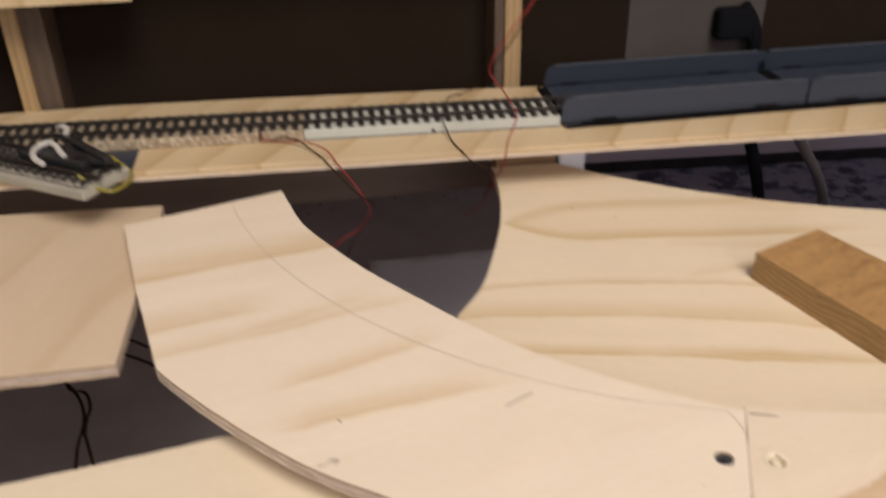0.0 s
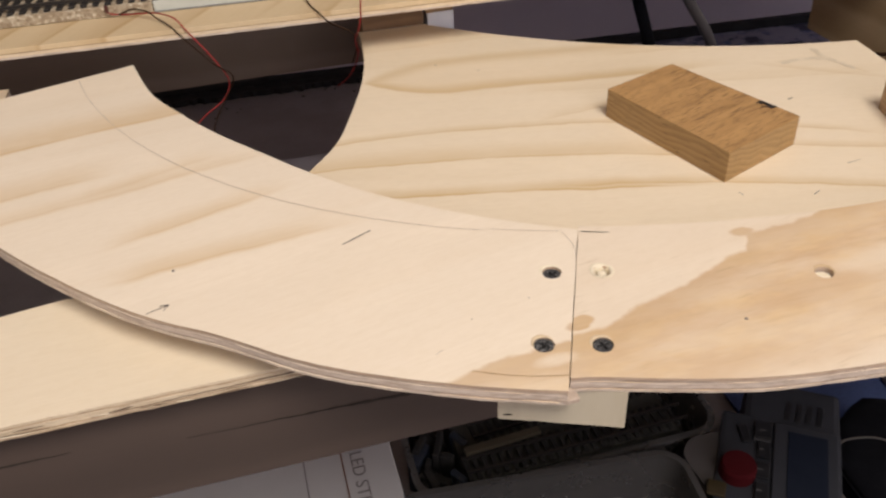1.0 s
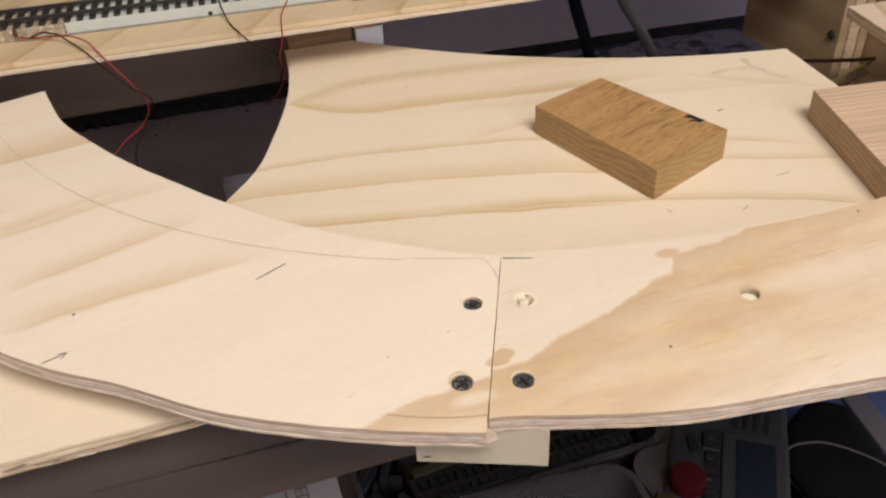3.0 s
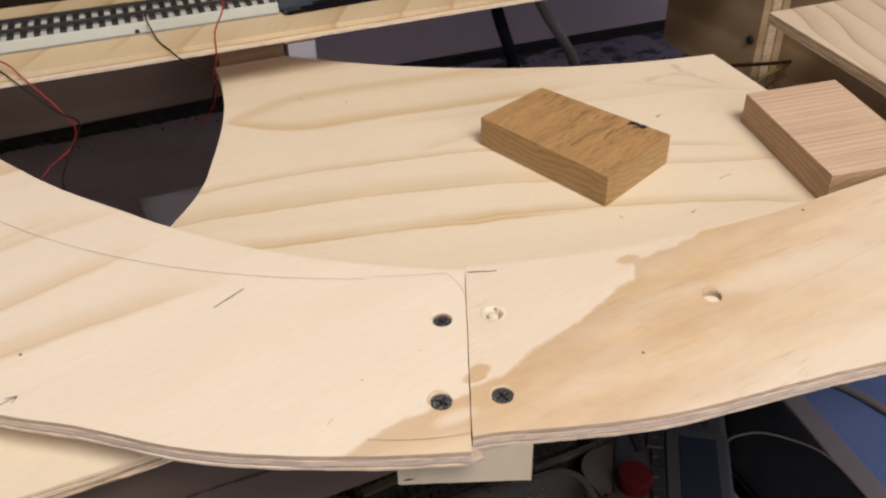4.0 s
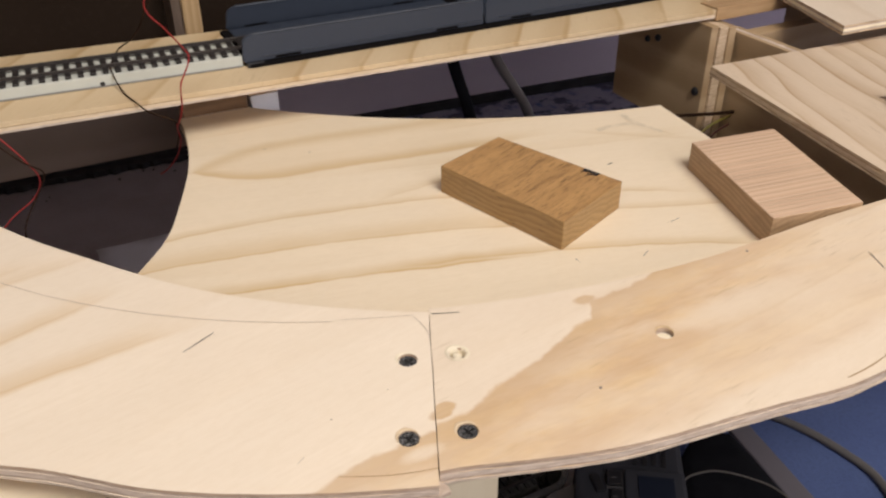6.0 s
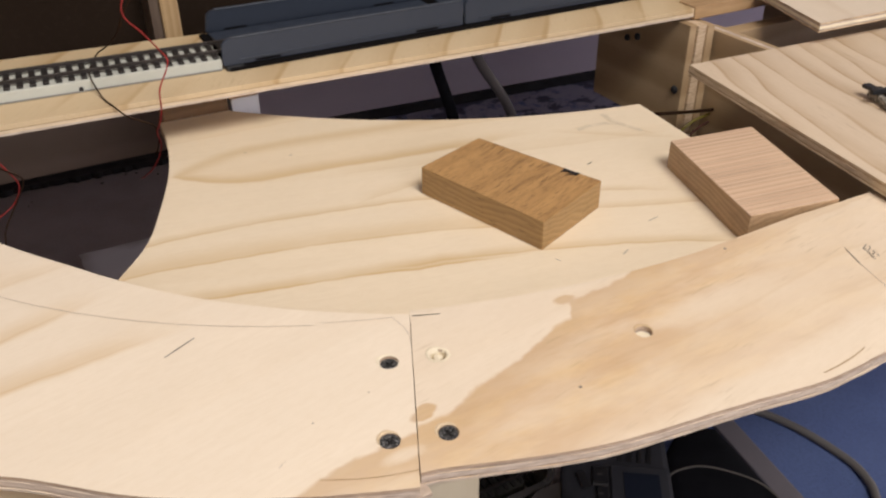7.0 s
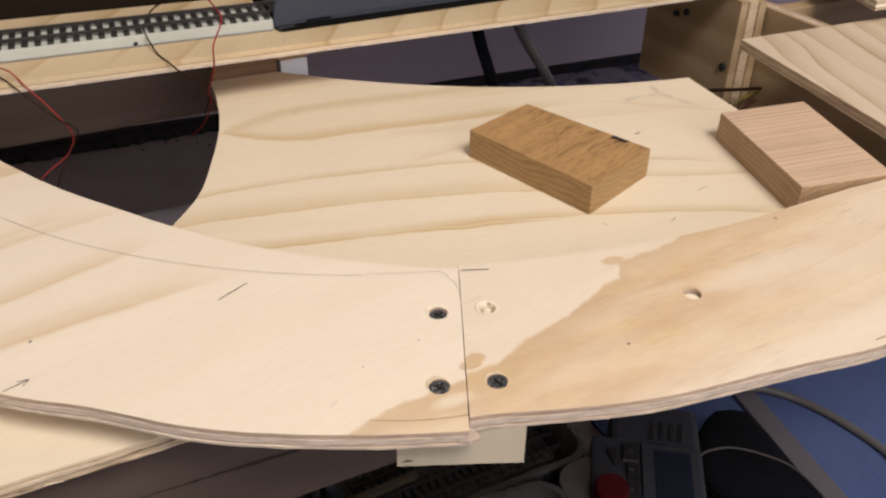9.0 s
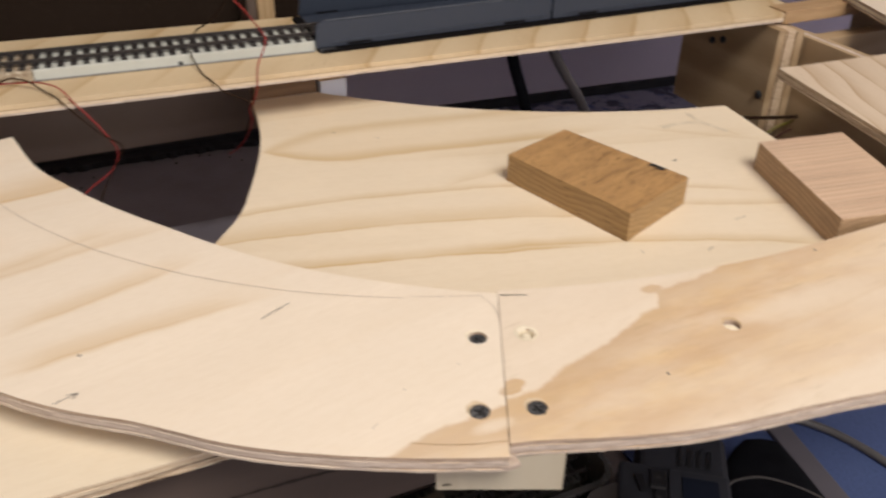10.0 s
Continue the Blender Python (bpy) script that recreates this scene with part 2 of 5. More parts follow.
def ply_edge(name, light, dark, wear, seed=0.0):
    """The sawn edge of plywood: fuzzy end fibres, gaps and burrs."""
    m, nodes, links, shader = material(name)
    pos = nodes.new("ShaderNodeNewGeometry").outputs["Position"]
    fib = grain_noise(nodes, links, pos, 130.0, 130.0, 900.0, 4.0, 0.7, seed)
    blot = grain_noise(nodes, links, pos, 38.0, 38.0, 200.0, 3.0, 0.6, seed + 4.0)
    col = blend(nodes, links, smooth(nodes, links, fib, 0.35, 0.68), light, dark)
    col = blend(nodes, links, smooth(nodes, links, blot, 0.52, 0.70, 0.0, wear), col, tuple(v * 0.5 for v in dark))
    links.new(col, shader.inputs["Base Color"])
    shader.inputs["Roughness"].default_value = 0.85
    relief(nodes, links, shader, fib, 0.6, 0.0006)
    return m


def hardwood(name, base, dark, angle, freq, seed=0.0, fine=0.3, rough=0.5, upright=1.25, rings=0.65, flat=1.0, bow=0.012, long=1.0, blot=1.0, tight=1100.0, cut=(0.55, 0.75)):
    """Sawn oak or softwood block: tight straight grain with short dark pores."""
    m, nodes, links, shader = material(name)
    pos = nodes.new("ShaderNodeNewGeometry").outputs["Position"]
    turn = nodes.new("ShaderNodeVectorRotate")
    turn.rotation_type = "Z_AXIS"
    turn.inputs["Angle"].default_value = -radians(angle)
    links.new(pos, turn.inputs["Vector"])
    vec = turn.outputs[0]
    xyz = nodes.new("ShaderNodeSeparateXYZ")
    links.new(vec, xyz.inputs[0])
    bend = grain_noise(nodes, links, vec, 18.0, 30.0, 40.0, 2.0, 0.5, seed)
    y = calc(nodes, links, "MULTIPLY_ADD", bend, bow, calc(nodes, links, "MULTIPLY_ADD", xyz.outputs[2], upright, calc(nodes, links, "MULTIPLY", xyz.outputs[1], flat)))
    ring = calc(nodes, links, "FRACT", calc(nodes, links, "MULTIPLY", y, freq))
    ring = calc(nodes, links, "MULTIPLY", smooth(nodes, links, ring, 0.0, 0.25), smooth(nodes, links, ring, 0.35, 1.0, 1.0, 0.0))
    pore = grain_noise(nodes, links, vec, 90.0 * long, tight, 700.0, 3.0, 0.7, seed + 2.0)
    fleck = grain_noise(nodes, links, vec, 45.0 * long, 320.0, 160.0, 3.0, 0.6, seed + 6.0)
    cloud = grain_noise(nodes, links, pos, 30.0, 30.0, 30.0, 3.0, 0.5, seed + 8.0)
    col = blend(nodes, links, calc(nodes, links, "MULTIPLY", ring, rings), base, dark)
    col = blend(nodes, links, smooth(nodes, links, fleck, 0.5, 0.72, 0.0, fine * blot), col, tuple(v * 0.62 for v in dark))
    col = blend(nodes, links, smooth(nodes, links, pore, *cut, 0.0, fine * 1.3), col, tuple(v * 0.45 for v in dark))
    col = blend(nodes, links, smooth(nodes, links, cloud, 0.45, 0.8, 0.0, 0.35), col, tuple(min(1, v * 1.12) for v in base))
    links.new(col, shader.inputs["Base Color"])
    shader.inputs["Roughness"].default_value = rough
    relief(nodes, links, shader, pore, 0.35, 0.0004)
    return m


def plain(name, colour, rough=0.5, metal=0.0, vary=0.15, grain=60.0, bump=0.2, spec=0.5, clear=0.0):
    """Paint, plastic, metal or card with slight blotches, dust and relief."""
    m, nodes, links, shader = material(name)
    pos = nodes.new("ShaderNodeNewGeometry").outputs["Position"]
    big = grain_noise(nodes, links, pos, grain * 0.4, grain * 0.4, grain * 0.4, 4.0, 0.6)
    small = grain_noise(nodes, links, pos, grain * 12, grain * 12, grain * 12, 3.0, 0.6)
    col = blend(nodes, links, smooth(nodes, links, big, 0.3, 0.75, 0.0, vary * 2), colour, tuple(v * 0.7 for v in colour))
    col = blend(nodes, links, smooth(nodes, links, small, 0.5, 0.8, 0.0, vary), col, tuple(min(1, v * 1.5 + 0.01) for v in colour))
    links.new(col, shader.inputs["Base Color"])
    links.new(smooth(nodes, links, big, 0.3, 0.7, max(0.05, rough - 0.1), min(1, rough + 0.1)), shader.inputs["Roughness"])
    shader.inputs["Metallic"].default_value = metal
    shader.inputs["Specular IOR Level"].default_value = spec
    if clear:
        shader.inputs["Transmission Weight"].default_value = clear
        shader.inputs["IOR"].default_value = 1.2
    relief(nodes, links, shader, small, bump, 0.0004)
    return m


def speckled(name, a, b, c, cells=420.0):
    """Cork or ballast: grains of three tones."""
    m, nodes, links, shader = material(name)
    pos = nodes.new("ShaderNodeNewGeometry").outputs["Position"]
    v = nodes.new("ShaderNodeTexVoronoi")
    v.inputs["Scale"].default_value = cells
    links.new(pos, v.inputs["Vector"])
    tone = nodes.new("ShaderNodeSeparateColor")
    links.new(v.outputs["Color"], tone.inputs[0])
    col = blend(nodes, links, smooth(nodes, links, tone.outputs[0], 0.3, 0.6), a, b)
    col = blend(nodes, links, smooth(nodes, links, tone.outputs[1], 0.72, 0.85), col, c)
    links.new(col, shader.inputs["Base Color"])
    shader.inputs["Roughness"].default_value = 0.9
    relief(nodes, links, shader, v.outputs["Distance"], 0.7, 0.001)
    return m


STAIN = (0.585, 0.392, 0.222)
GOLD = (0.675, 0.470, 0.248)
M = {}
M["big"] = pine("ply_big_board", (0.78, 0.655, 0.485), (0.575, 0.395, 0.185), angle=-11, freq=23.0, warp=0.012, amount=0.08, seed=1.4, streaks=(
    (0.0, 0.161, -0.16, 0.006, -0.10, 0.24, 0.65, -0.9), (0.0, 0.128, -0.22, 0.016, -0.12, 0.15, 0.75, -0.8), (0.0, 0.0905, -0.25, 0.009, -0.075, 0.12, 0.95),
    (0.083, 0.0735, -0.28, 0.008, 0.03, 0.24, 0.75, -1.0), (0.19, 0.077, -0.38, 0.007, 0.13, 0.29, 0.6), (0.084, 0.158, 0.10, 0.008, 0.05, 0.12, 0.5),
    (0.24, 0.177, -0.08, 0.003, 0.222, 0.262, 0.7), (0.261, 0.163, -2.4, 0.004, 0.253, 0.270, 0.6), (0.255, 0.150, -0.7, 0.006, 0.20, 0.29, 0.35),
    (0.10, 0.185, -0.22, 0.012, 0.05, 0.30, 0.25), (0.22, 0.215, -0.15, 0.014, 0.12, 0.30, 0.3), (0.0, 0.290, -0.05, 0.02, -0.05, 0.10, 0.25)),
    arches=((-0.0345, 0.2425, -0.13, 0.0268, 0.055, 0.21, 0.85),))
M["left"] = pine("ply_left_curve", (0.805, 0.692, 0.548), (0.60, 0.405, 0.195), angle=12, freq=15.0, warp=0.012, amount=0.08, seed=4.2, stain=True, crisp=(-0.0032, 0.0018), streaks=(
    (-0.20, 0.198, 0.19, 0.027, -0.32, -0.10, 0.95), (-0.19, 0.124, 0.20, 0.012, -0.29, -0.09, 0.55), (-0.145, 0.089, 0.30, 0.012, -0.19, -0.09, 0.7),
    (-0.13, 0.056, 0.12, 0.012, -0.19, -0.06, 0.75), (-0.235, 0.138, 0.2, 0.020, -0.30, -0.17, 0.7), (-0.165, 0.137, 0.30, 0.010, -0.21, -0.12, 0.4)))
M["right"] = pine("ply_right_curve", (0.77, 0.65, 0.505), (0.56, 0.385, 0.205), angle=9, freq=13.0, warp=0.015, amount=0.10, seed=8.6, stain=True, flecks=0.34, streaks=(
    (0.12, -0.046, 0.10, 0.022, 0.03, 0.28, 0.28), (0.15, -0.012, 0.10, 0.020, 0.08, 0.33, 0.36), (0.17, -0.060, 0.02, 0.020, 0.09, 0.40, 0.22)))
M["low"] = pine("ply_low_plank", (0.78, 0.665, 0.50), (0.68, 0.54, 0.36), angle=2, freq=11.0, amount=0.35, seed=2.7)
M["side"] = pine("ply_side_board", (0.66, 0.52, 0.37), (0.52, 0.37, 0.22), angle=70, freq=14.0, amount=0.5, seed=6.1)
M["upper"] = pine("ply_upper_board", (0.72, 0.61, 0.48), (0.56, 0.42, 0.28), angle=60, freq=14.0, amount=0.35, seed=7.1)
M["deck"] = pine("ply_track_board", (0.635, 0.49, 0.305), (0.45, 0.295, 0.14), angle=58, freq=26.0, warp=0.010, amount=0.85, seed=9.3, gate=(0.30, 0.48), flecks=0.25)
M["grainy"] = pine("ply_strong_grain", (0.63, 0.505, 0.372), (0.41, 0.275, 0.155), angle=-103, freq=42.0, warp=0.016, amount=0.95, seed=3.3, gate=(0.2, 0.5), flecks=0.3, fine=0.07)


M["face_edge"] = ply_edge("ply_face_edge", (0.52, 0.385, 0.275), (0.40, 0.275, 0.185), 0.50)
M["core_edge"] = ply_edge("ply_core_edge", (0.64, 0.53, 0.435), (0.47, 0.365, 0.285), 0.55, 2.0)
M["cross_edge"] = ply_edge("ply_cross_edge", (0.52, 0.41, 0.325), (0.39, 0.29, 0.22), 0.6, 3.0)
M["back_edge"] = ply_edge("ply_back_edge", (0.63, 0.52, 0.42), (0.46, 0.36, 0.275), 0.5, 5.0)
M["deck_core"] = ply_edge("ply_deck_core", (0.72, 0.59, 0.42), (0.60, 0.465, 0.31), 0.25, 8.0)
M["deck_line"] = ply_edge("ply_deck_glue_line", (0.46, 0.33, 0.20), (0.36, 0.245, 0.14), 0.35, 9.0)
M["torn"] = plain("torn_brown_wood", (0.15, 0.095, 0.055), 0.95, 0, 0.4, 200.0, 0.6)
M["crack"] = plain("crack_shadow_wood", (0.030, 0.020, 0.014), 0.95, 0, 0.3, 200.0, 0.6)
M["pale_edge"] = ply_edge("ply_pale_edge", (0.62, 0.475, 0.32), (0.46, 0.32, 0.20), 0.6, 6.0)
M["oak"] = hardwood("oak_block", (0.455, 0.258, 0.096), (0.29, 0.152, 0.052), 21, 60.0, 1.0, 0.85, rings=0.34, blot=0.75, cut=(0.50, 0.70))
M["oak_side"] = hardwood("oak_end_grain", (0.40, 0.245, 0.10), (0.20, 0.11, 0.04), -69, 230.0, 3.0, 0.5, upright=1.2, flat=0.30, rings=0.42, blot=0.3, bow=0.02)
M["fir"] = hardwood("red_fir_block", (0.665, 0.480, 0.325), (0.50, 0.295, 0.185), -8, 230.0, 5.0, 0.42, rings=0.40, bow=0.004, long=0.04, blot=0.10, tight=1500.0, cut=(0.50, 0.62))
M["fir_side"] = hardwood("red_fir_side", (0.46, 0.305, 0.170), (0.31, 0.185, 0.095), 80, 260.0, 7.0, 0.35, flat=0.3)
M["splice"] = pine("splice_wood", (0.53, 0.465, 0.350), (0.42, 0.345, 0.245), angle=4, freq=60.0, amount=0.5, seed=5.7)
# Pine set far darker than its own tone; the beam's shade is coloured in.
M["fascia"] = hardwood("shaded_pine_fascia", (0.070, 0.047, 0.036), (0.052, 0.034, 0.026), 0, 26.0, 7.9, 0.05, 0.7, upright=1.0, flat=0.0)
# Rear pine darkened as well for the shade behind the track board.
M["rear"] = hardwood("shaded_pine_rear_beam", (0.165, 0.115, 0.085), (0.12, 0.082, 0.056), 0, 26.0, 5.5, 0.05, 0.7, upright=1.0, flat=0.0)
M["panel"] = hardwood("ply_panel", (0.44, 0.310, 0.180), (0.31, 0.200, 0.100), 90, 34.0, 2.2, 0.12, 0.7, upright=1.0, flat=0.1)
M["batten"] = hardwood("brown_batten", (0.22, 0.125, 0.058), (0.15, 0.078, 0.034), 0, 90.0, 9.0, 0.2)
M["tan"] = hardwood("tan_batten", (0.44, 0.285, 0.15), (0.35, 0.21, 0.10), 0, 90.0, 9.0, 0.2)
# Stick colour is dimmed to match the shade below the boards.
M["dull_stick"] = hardwood("shaded_batten", (0.070, 0.055, 0.034), (0.052, 0.040, 0.024), 0, 90.0, 9.0, 0.2)
M["post"] = hardwood("pine_post", (0.42, 0.285, 0.145), (0.29, 0.180, 0.080), 90, 190.0, 4.0, 0.15, upright=0.02, flat=1.0, rings=0.6, bow=0.002)
# Dark copy of the pine post for its side turned from the light.
M["post_dark"] = hardwood("shaded_post", (0.105, 0.072, 0.050), (0.075, 0.048, 0.032), 90, 120.0, 4.0, 0.1, upright=0.02)
M["graphite"] = plain("graphite", (0.20, 0.17, 0.15), 0.6, 0, 0.4, 400.0)
M["faint"] = plain("faint_graphite", (0.52, 0.44, 0.36), 0.6, 0, 0.4, 300.0)
# Matte black that paints the shade in the trough's gap and slots.
M["gap"] = plain("unlit_black_plastic", (0.007, 0.006, 0.006), 0.95, 0, 0.2, 80.0, 0.2, 0.05)
M["ink"] = plain("black_ink", (0.012, 0.010, 0.009), 0.5)
M["screw"] = speckled("worn_black_screw", (0.027, 0.026, 0.026), (0.050, 0.048, 0.047), (0.17, 0.165, 0.16), 1500.0)
M["hole"] = plain("splintered_wood", (0.86, 0.75, 0.56), 0.9, 0, 0.3, 200.0, 0.6)
M["lip"] = plain("bruised_wood", (0.70, 0.54, 0.35), 0.9, 0, 0.35, 260.0, 0.6)
M["crushed"] = plain("crushed_wood", (0.60, 0.43, 0.25), 0.9, 0, 0.35, 260.0, 0.6)
M["hole_dark"] = plain("drilled_wood", (0.42, 0.28, 0.15), 0.9, 0, 0.3, 200.0, 0.6)
M["sleeper"] = plain("sleeper_plastic", (0.020, 0.016, 0.014), 0.6, 0, 0.25, 200.0)
M["rail"] = plain("nickel_rail", (0.085, 0.073, 0.066), 0.42, 0.8, 0.3, 200.0)
M["foam"] = plain("foam_roadbed", (0.53, 0.535, 0.47), 0.85, 0, 0.12, 200.0, 0.5)
M["cork"] = speckled("ballasted_cork", (0.40, 0.32, 0.22), (0.30, 0.225, 0.145), (0.55, 0.47, 0.35), 560.0)
M["stones"] = speckled("grey_ballast", (0.27, 0.245, 0.205), (0.14, 0.125, 0.105), (0.42, 0.385, 0.32), 700.0)
M["trough"] = plain("slate_plastic", (0.032, 0.040, 0.058), 0.42, 0, 0.18, 80.0, 0.15)
# Edge highlight painted in as a paler, broken slate tone.
M["worn_lip"] = plain("slate_edge_highlight", (0.062, 0.072, 0.092), 0.4, 0, 0.5, 300.0)
M["trough_dark"] = plain("dark_plastic", (0.018, 0.018, 0.02), 0.5)
M["red_wire"] = plain("red_wire", (0.29, 0.030, 0.028), 0.7, spec=0.2)
M["black_wire"] = plain("dark_wire", (0.030, 0.015, 0.008), 0.9, spec=0.08)
M["maroon_wire"] = plain("maroon_wire", (0.085, 0.022, 0.014), 0.6)
M["yellow_wire"] = plain("yellow_wire", (0.24, 0.20, 0.03), 0.4)
M["white"] = plain("white_plastic", (0.86, 0.86, 0.88), 0.5)
M["dull_white"] = plain("dull_white_plastic", (0.56, 0.53, 0.48), 0.6)
M["card"] = plain("white_card", (0.52, 0.50, 0.50), 0.7, 0, 0.08, 40.0)
M["printing"] = plain("printing_grey", (0.22, 0.195, 0.195), 0.7)
M["brown_line"] = plain("printing_brown", (0.18, 0.08, 0.05), 0.7)
M["hardboard"] = plain("dark_hardboard", (0.0190, 0.0118, 0.0076), 0.95, 0, 0.2, 20.0, 0.2, 0.08)
M["pale_patch"] = plain("pale_sheet", (0.060, 0.048, 0.041), 0.8, 0, 0.2, 20.0)
M["wall"] = plain("lilac_grey_wall", (0.58, 0.475, 0.505), 0.9, 0, 0.08, 10.0)
M["roomwall"] = plain("room_wall", (0.30, 0.265, 0.225), 0.9, 0, 0.06, 10.0)
M["skirting"] = plain("black_skirting", (0.016, 0.012, 0.011), 0.8, 0, 0.3)
M["clear"] = plain("milky_clear_plastic", (0.185, 0.172, 0.165), 0.3, 0, 0.05, 60.0, 0.1, 0.4, 0.62)
# Controller tones are lowered to carry the shade below the boards.
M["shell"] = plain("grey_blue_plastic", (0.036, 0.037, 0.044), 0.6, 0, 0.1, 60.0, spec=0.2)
M["grip"] = plain("brown_grey_plastic", (0.080, 0.070, 0.066), 0.6, 0, 0.1, 60.0)
# Black plastic lifted slightly to paint in the haze over the box.
M["spare"] = plain("hazed_dark_plastic", (0.028, 0.025, 0.023), 0.8, 0, 0.3, 120.0, spec=0.2)
M["screen"] = plain("blue_screen", (0.010, 0.014, 0.026), 0.6, spec=0.15)
M["key"] = plain("black_key", (0.014, 0.014, 0.016), 0.4)
# Knob and key colours are lowered with the case's painted shade.
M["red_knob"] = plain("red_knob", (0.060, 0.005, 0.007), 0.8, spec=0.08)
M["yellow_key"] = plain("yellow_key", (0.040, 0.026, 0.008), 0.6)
M["bag"] = plain("black_fabric", (0.006, 0.006, 0.008), 0.95, 0, 0.3, 120.0, 0.6, 0.08)
M["vein"] = plain("brown_vein", (0.735, 0.612, 0.448), 0.6, 0, 0.35, 300.0)
# Darker tone than the foam under the main line.
M["foam_dull"] = plain("darker_foam", (0.40, 0.375, 0.305), 0.85, 0, 0.25, 120.0, 0.5)
M["foam_base"] = plain("grey_base_layer", (0.25, 0.235, 0.21), 0.9, 0, 0.3, 160.0, 0.5)
M["hose"] = plain("dim_grey_hose", (0.115, 0.100, 0.095), 0.7, 0, 0.2, 30.0)
M["cable"] = plain("grey_cable", (0.105, 0.095, 0.090), 0.5, 0, 0.2, 30.0)
# Packing, strip, lead and key print hold that shade in their colours.
M["dull"] = plain("shaded_packing", (0.050, 0.047, 0.038), 0.9, 0, 0.4, 120.0, 0.6)
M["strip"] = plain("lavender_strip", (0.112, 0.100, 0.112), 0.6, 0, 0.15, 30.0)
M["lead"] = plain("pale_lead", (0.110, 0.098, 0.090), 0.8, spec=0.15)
M["legend"] = plain("shaded_key_print", (0.085, 0.080, 0.080), 0.9, spec=0.1)


def carpet():
    m, nodes, links, shader = material("blue_carpet")
    pos = nodes.new("ShaderNodeNewGeometry").outputs["Position"]
    pile = grain_noise(nodes, links, pos, 260.0, 260.0, 60.0, 3.0, 0.7)
    patch = grain_noise(nodes, links, pos, 7.0, 7.0, 3.0, 4.0, 0.6, 2.0)
    mottle = grain_noise(nodes, links, pos, 34.0, 34.0, 5.0, 4.0, 0.75, 6.0)
    col = blend(nodes, links, smooth(nodes, links, patch, 0.3, 0.7), (0.056, 0.083, 0.205), (0.072, 0.104, 0.235))
    col = blend(nodes, links, smooth(nodes, links, pile, 0.4, 0.7, 0.0, 0.28), col, (0.03, 0.045, 0.11))
    xyz = nodes.new("ShaderNodeSeparateXYZ")
    links.new(pos, xyz.inputs[0])
    back = smooth(nodes, links, xyz.outputs[1], 0.72, 0.95)
    col = blend(nodes, links, calc(nodes, links, "MULTIPLY", smooth(nodes, links, mottle, 0.26, 0.52), back), col, (0.31, 0.29, 0.35))
    spots = grain_noise(nodes, links, pos, 15.0, 19.0, 5.0, 4.0, 0.7, 9.0)
    col = blend(nodes, links, calc(nodes, links, "MULTIPLY", smooth(nodes, links, spots, 0.50, 0.56), back), col, (0.075, 0.072, 0.105))
    links.new(col, shader.inputs["Base Color"])
    shader.inputs["Roughness"].default_value = 0.95
    relief(nodes, links, shader, pile, 0.6, 0.003)
    return m


M["carpet"] = carpet()


def faded_paper():
    m, nodes, links, shader = material("faded_grey_paper")
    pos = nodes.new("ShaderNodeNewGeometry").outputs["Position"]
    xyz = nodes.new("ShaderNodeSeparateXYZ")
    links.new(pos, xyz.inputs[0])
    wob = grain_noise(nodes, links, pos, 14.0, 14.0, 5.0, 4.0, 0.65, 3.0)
    mottle = calc(nodes, links, "MULTIPLY_ADD", wob, 0.06, xyz.outputs[1])
    # Soft edge painted in: the paper tone fades into the floor colour.
    cover = calc(nodes, links, "MAXIMUM", smooth(nodes, links, mottle, 0.890, 0.935), smooth(nodes, links, calc(nodes, links, "MULTIPLY_ADD", wob, 0.05, xyz.outputs[0]), -0.085, -0.030, 1.0, 0.0))
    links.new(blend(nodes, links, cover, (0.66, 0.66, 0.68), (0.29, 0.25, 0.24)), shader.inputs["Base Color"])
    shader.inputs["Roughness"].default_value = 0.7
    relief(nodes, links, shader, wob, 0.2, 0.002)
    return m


M["faded_sheet"] = faded_paper()
M["grey_floor"] = plain("grey_carpet", (0.29, 0.25, 0.24), 0.95, 0, 0.3, 26.0, 0.6)

# ---- building blocks ----
BASE = {}


def thing(name, at, label, category, group="", kind=""):
    ob = new(name)
    ob.empty_display_size = 0.02
    ob.location = at
    BASE[ob.name] = Vector(at)
    return tagged(ob, label, category, group, kind)


def part(name, bm, mats, parent=None, label="", soft=False):
    """One mesh object under a thing or part; the bmesh is given in world metres."""
    base = BASE[parent.name] if parent else Vector()
    bmesh.ops.translate(bm, verts=bm.verts, vec=-base)
    bmesh.ops.recalc_face_normals(bm, faces=bm.faces)
    me = bpy.data.meshes.new(name)
    bm.to_mesh(me)
    bm.free()
    for mat in mats if isinstance(mats, (list, tuple)) else (mats,):
        me.materials.append(M[mat])
    if soft:
        for poly in me.polygons:
            poly.use_smooth = True
    ob = new(name, me)
    if parent:
        ob.parent = parent
    BASE[ob.name] = base.copy()
    if label:
        ob["label"] = label
    return ob


def box_bm(x0, x1, y0, y1, z0, z1, bevel=0.0006, segs=2):
    bm = bmesh.new()
    bmesh.ops.create_cube(bm, size=1)
    bmesh.ops.scale(bm, verts=bm.verts, vec=(x1 - x0, y1 - y0, z1 - z0))
    bmesh.ops.translate(bm, verts=bm.verts, vec=((x0 + x1) / 2, (y0 + y1) / 2, (z0 + z1) / 2))
    if bevel:
        bmesh.ops.bevel(bm, geom=bm.edges[:], offset=bevel, segments=segs, affect="EDGES", profile=0.6)
    return bm


def turned(bm, centre, degrees):
    bmesh.ops.rotate(bm, verts=bm.verts, cent=centre, matrix=Matrix.Rotation(radians(degrees), 3, "Z"))
    return bm


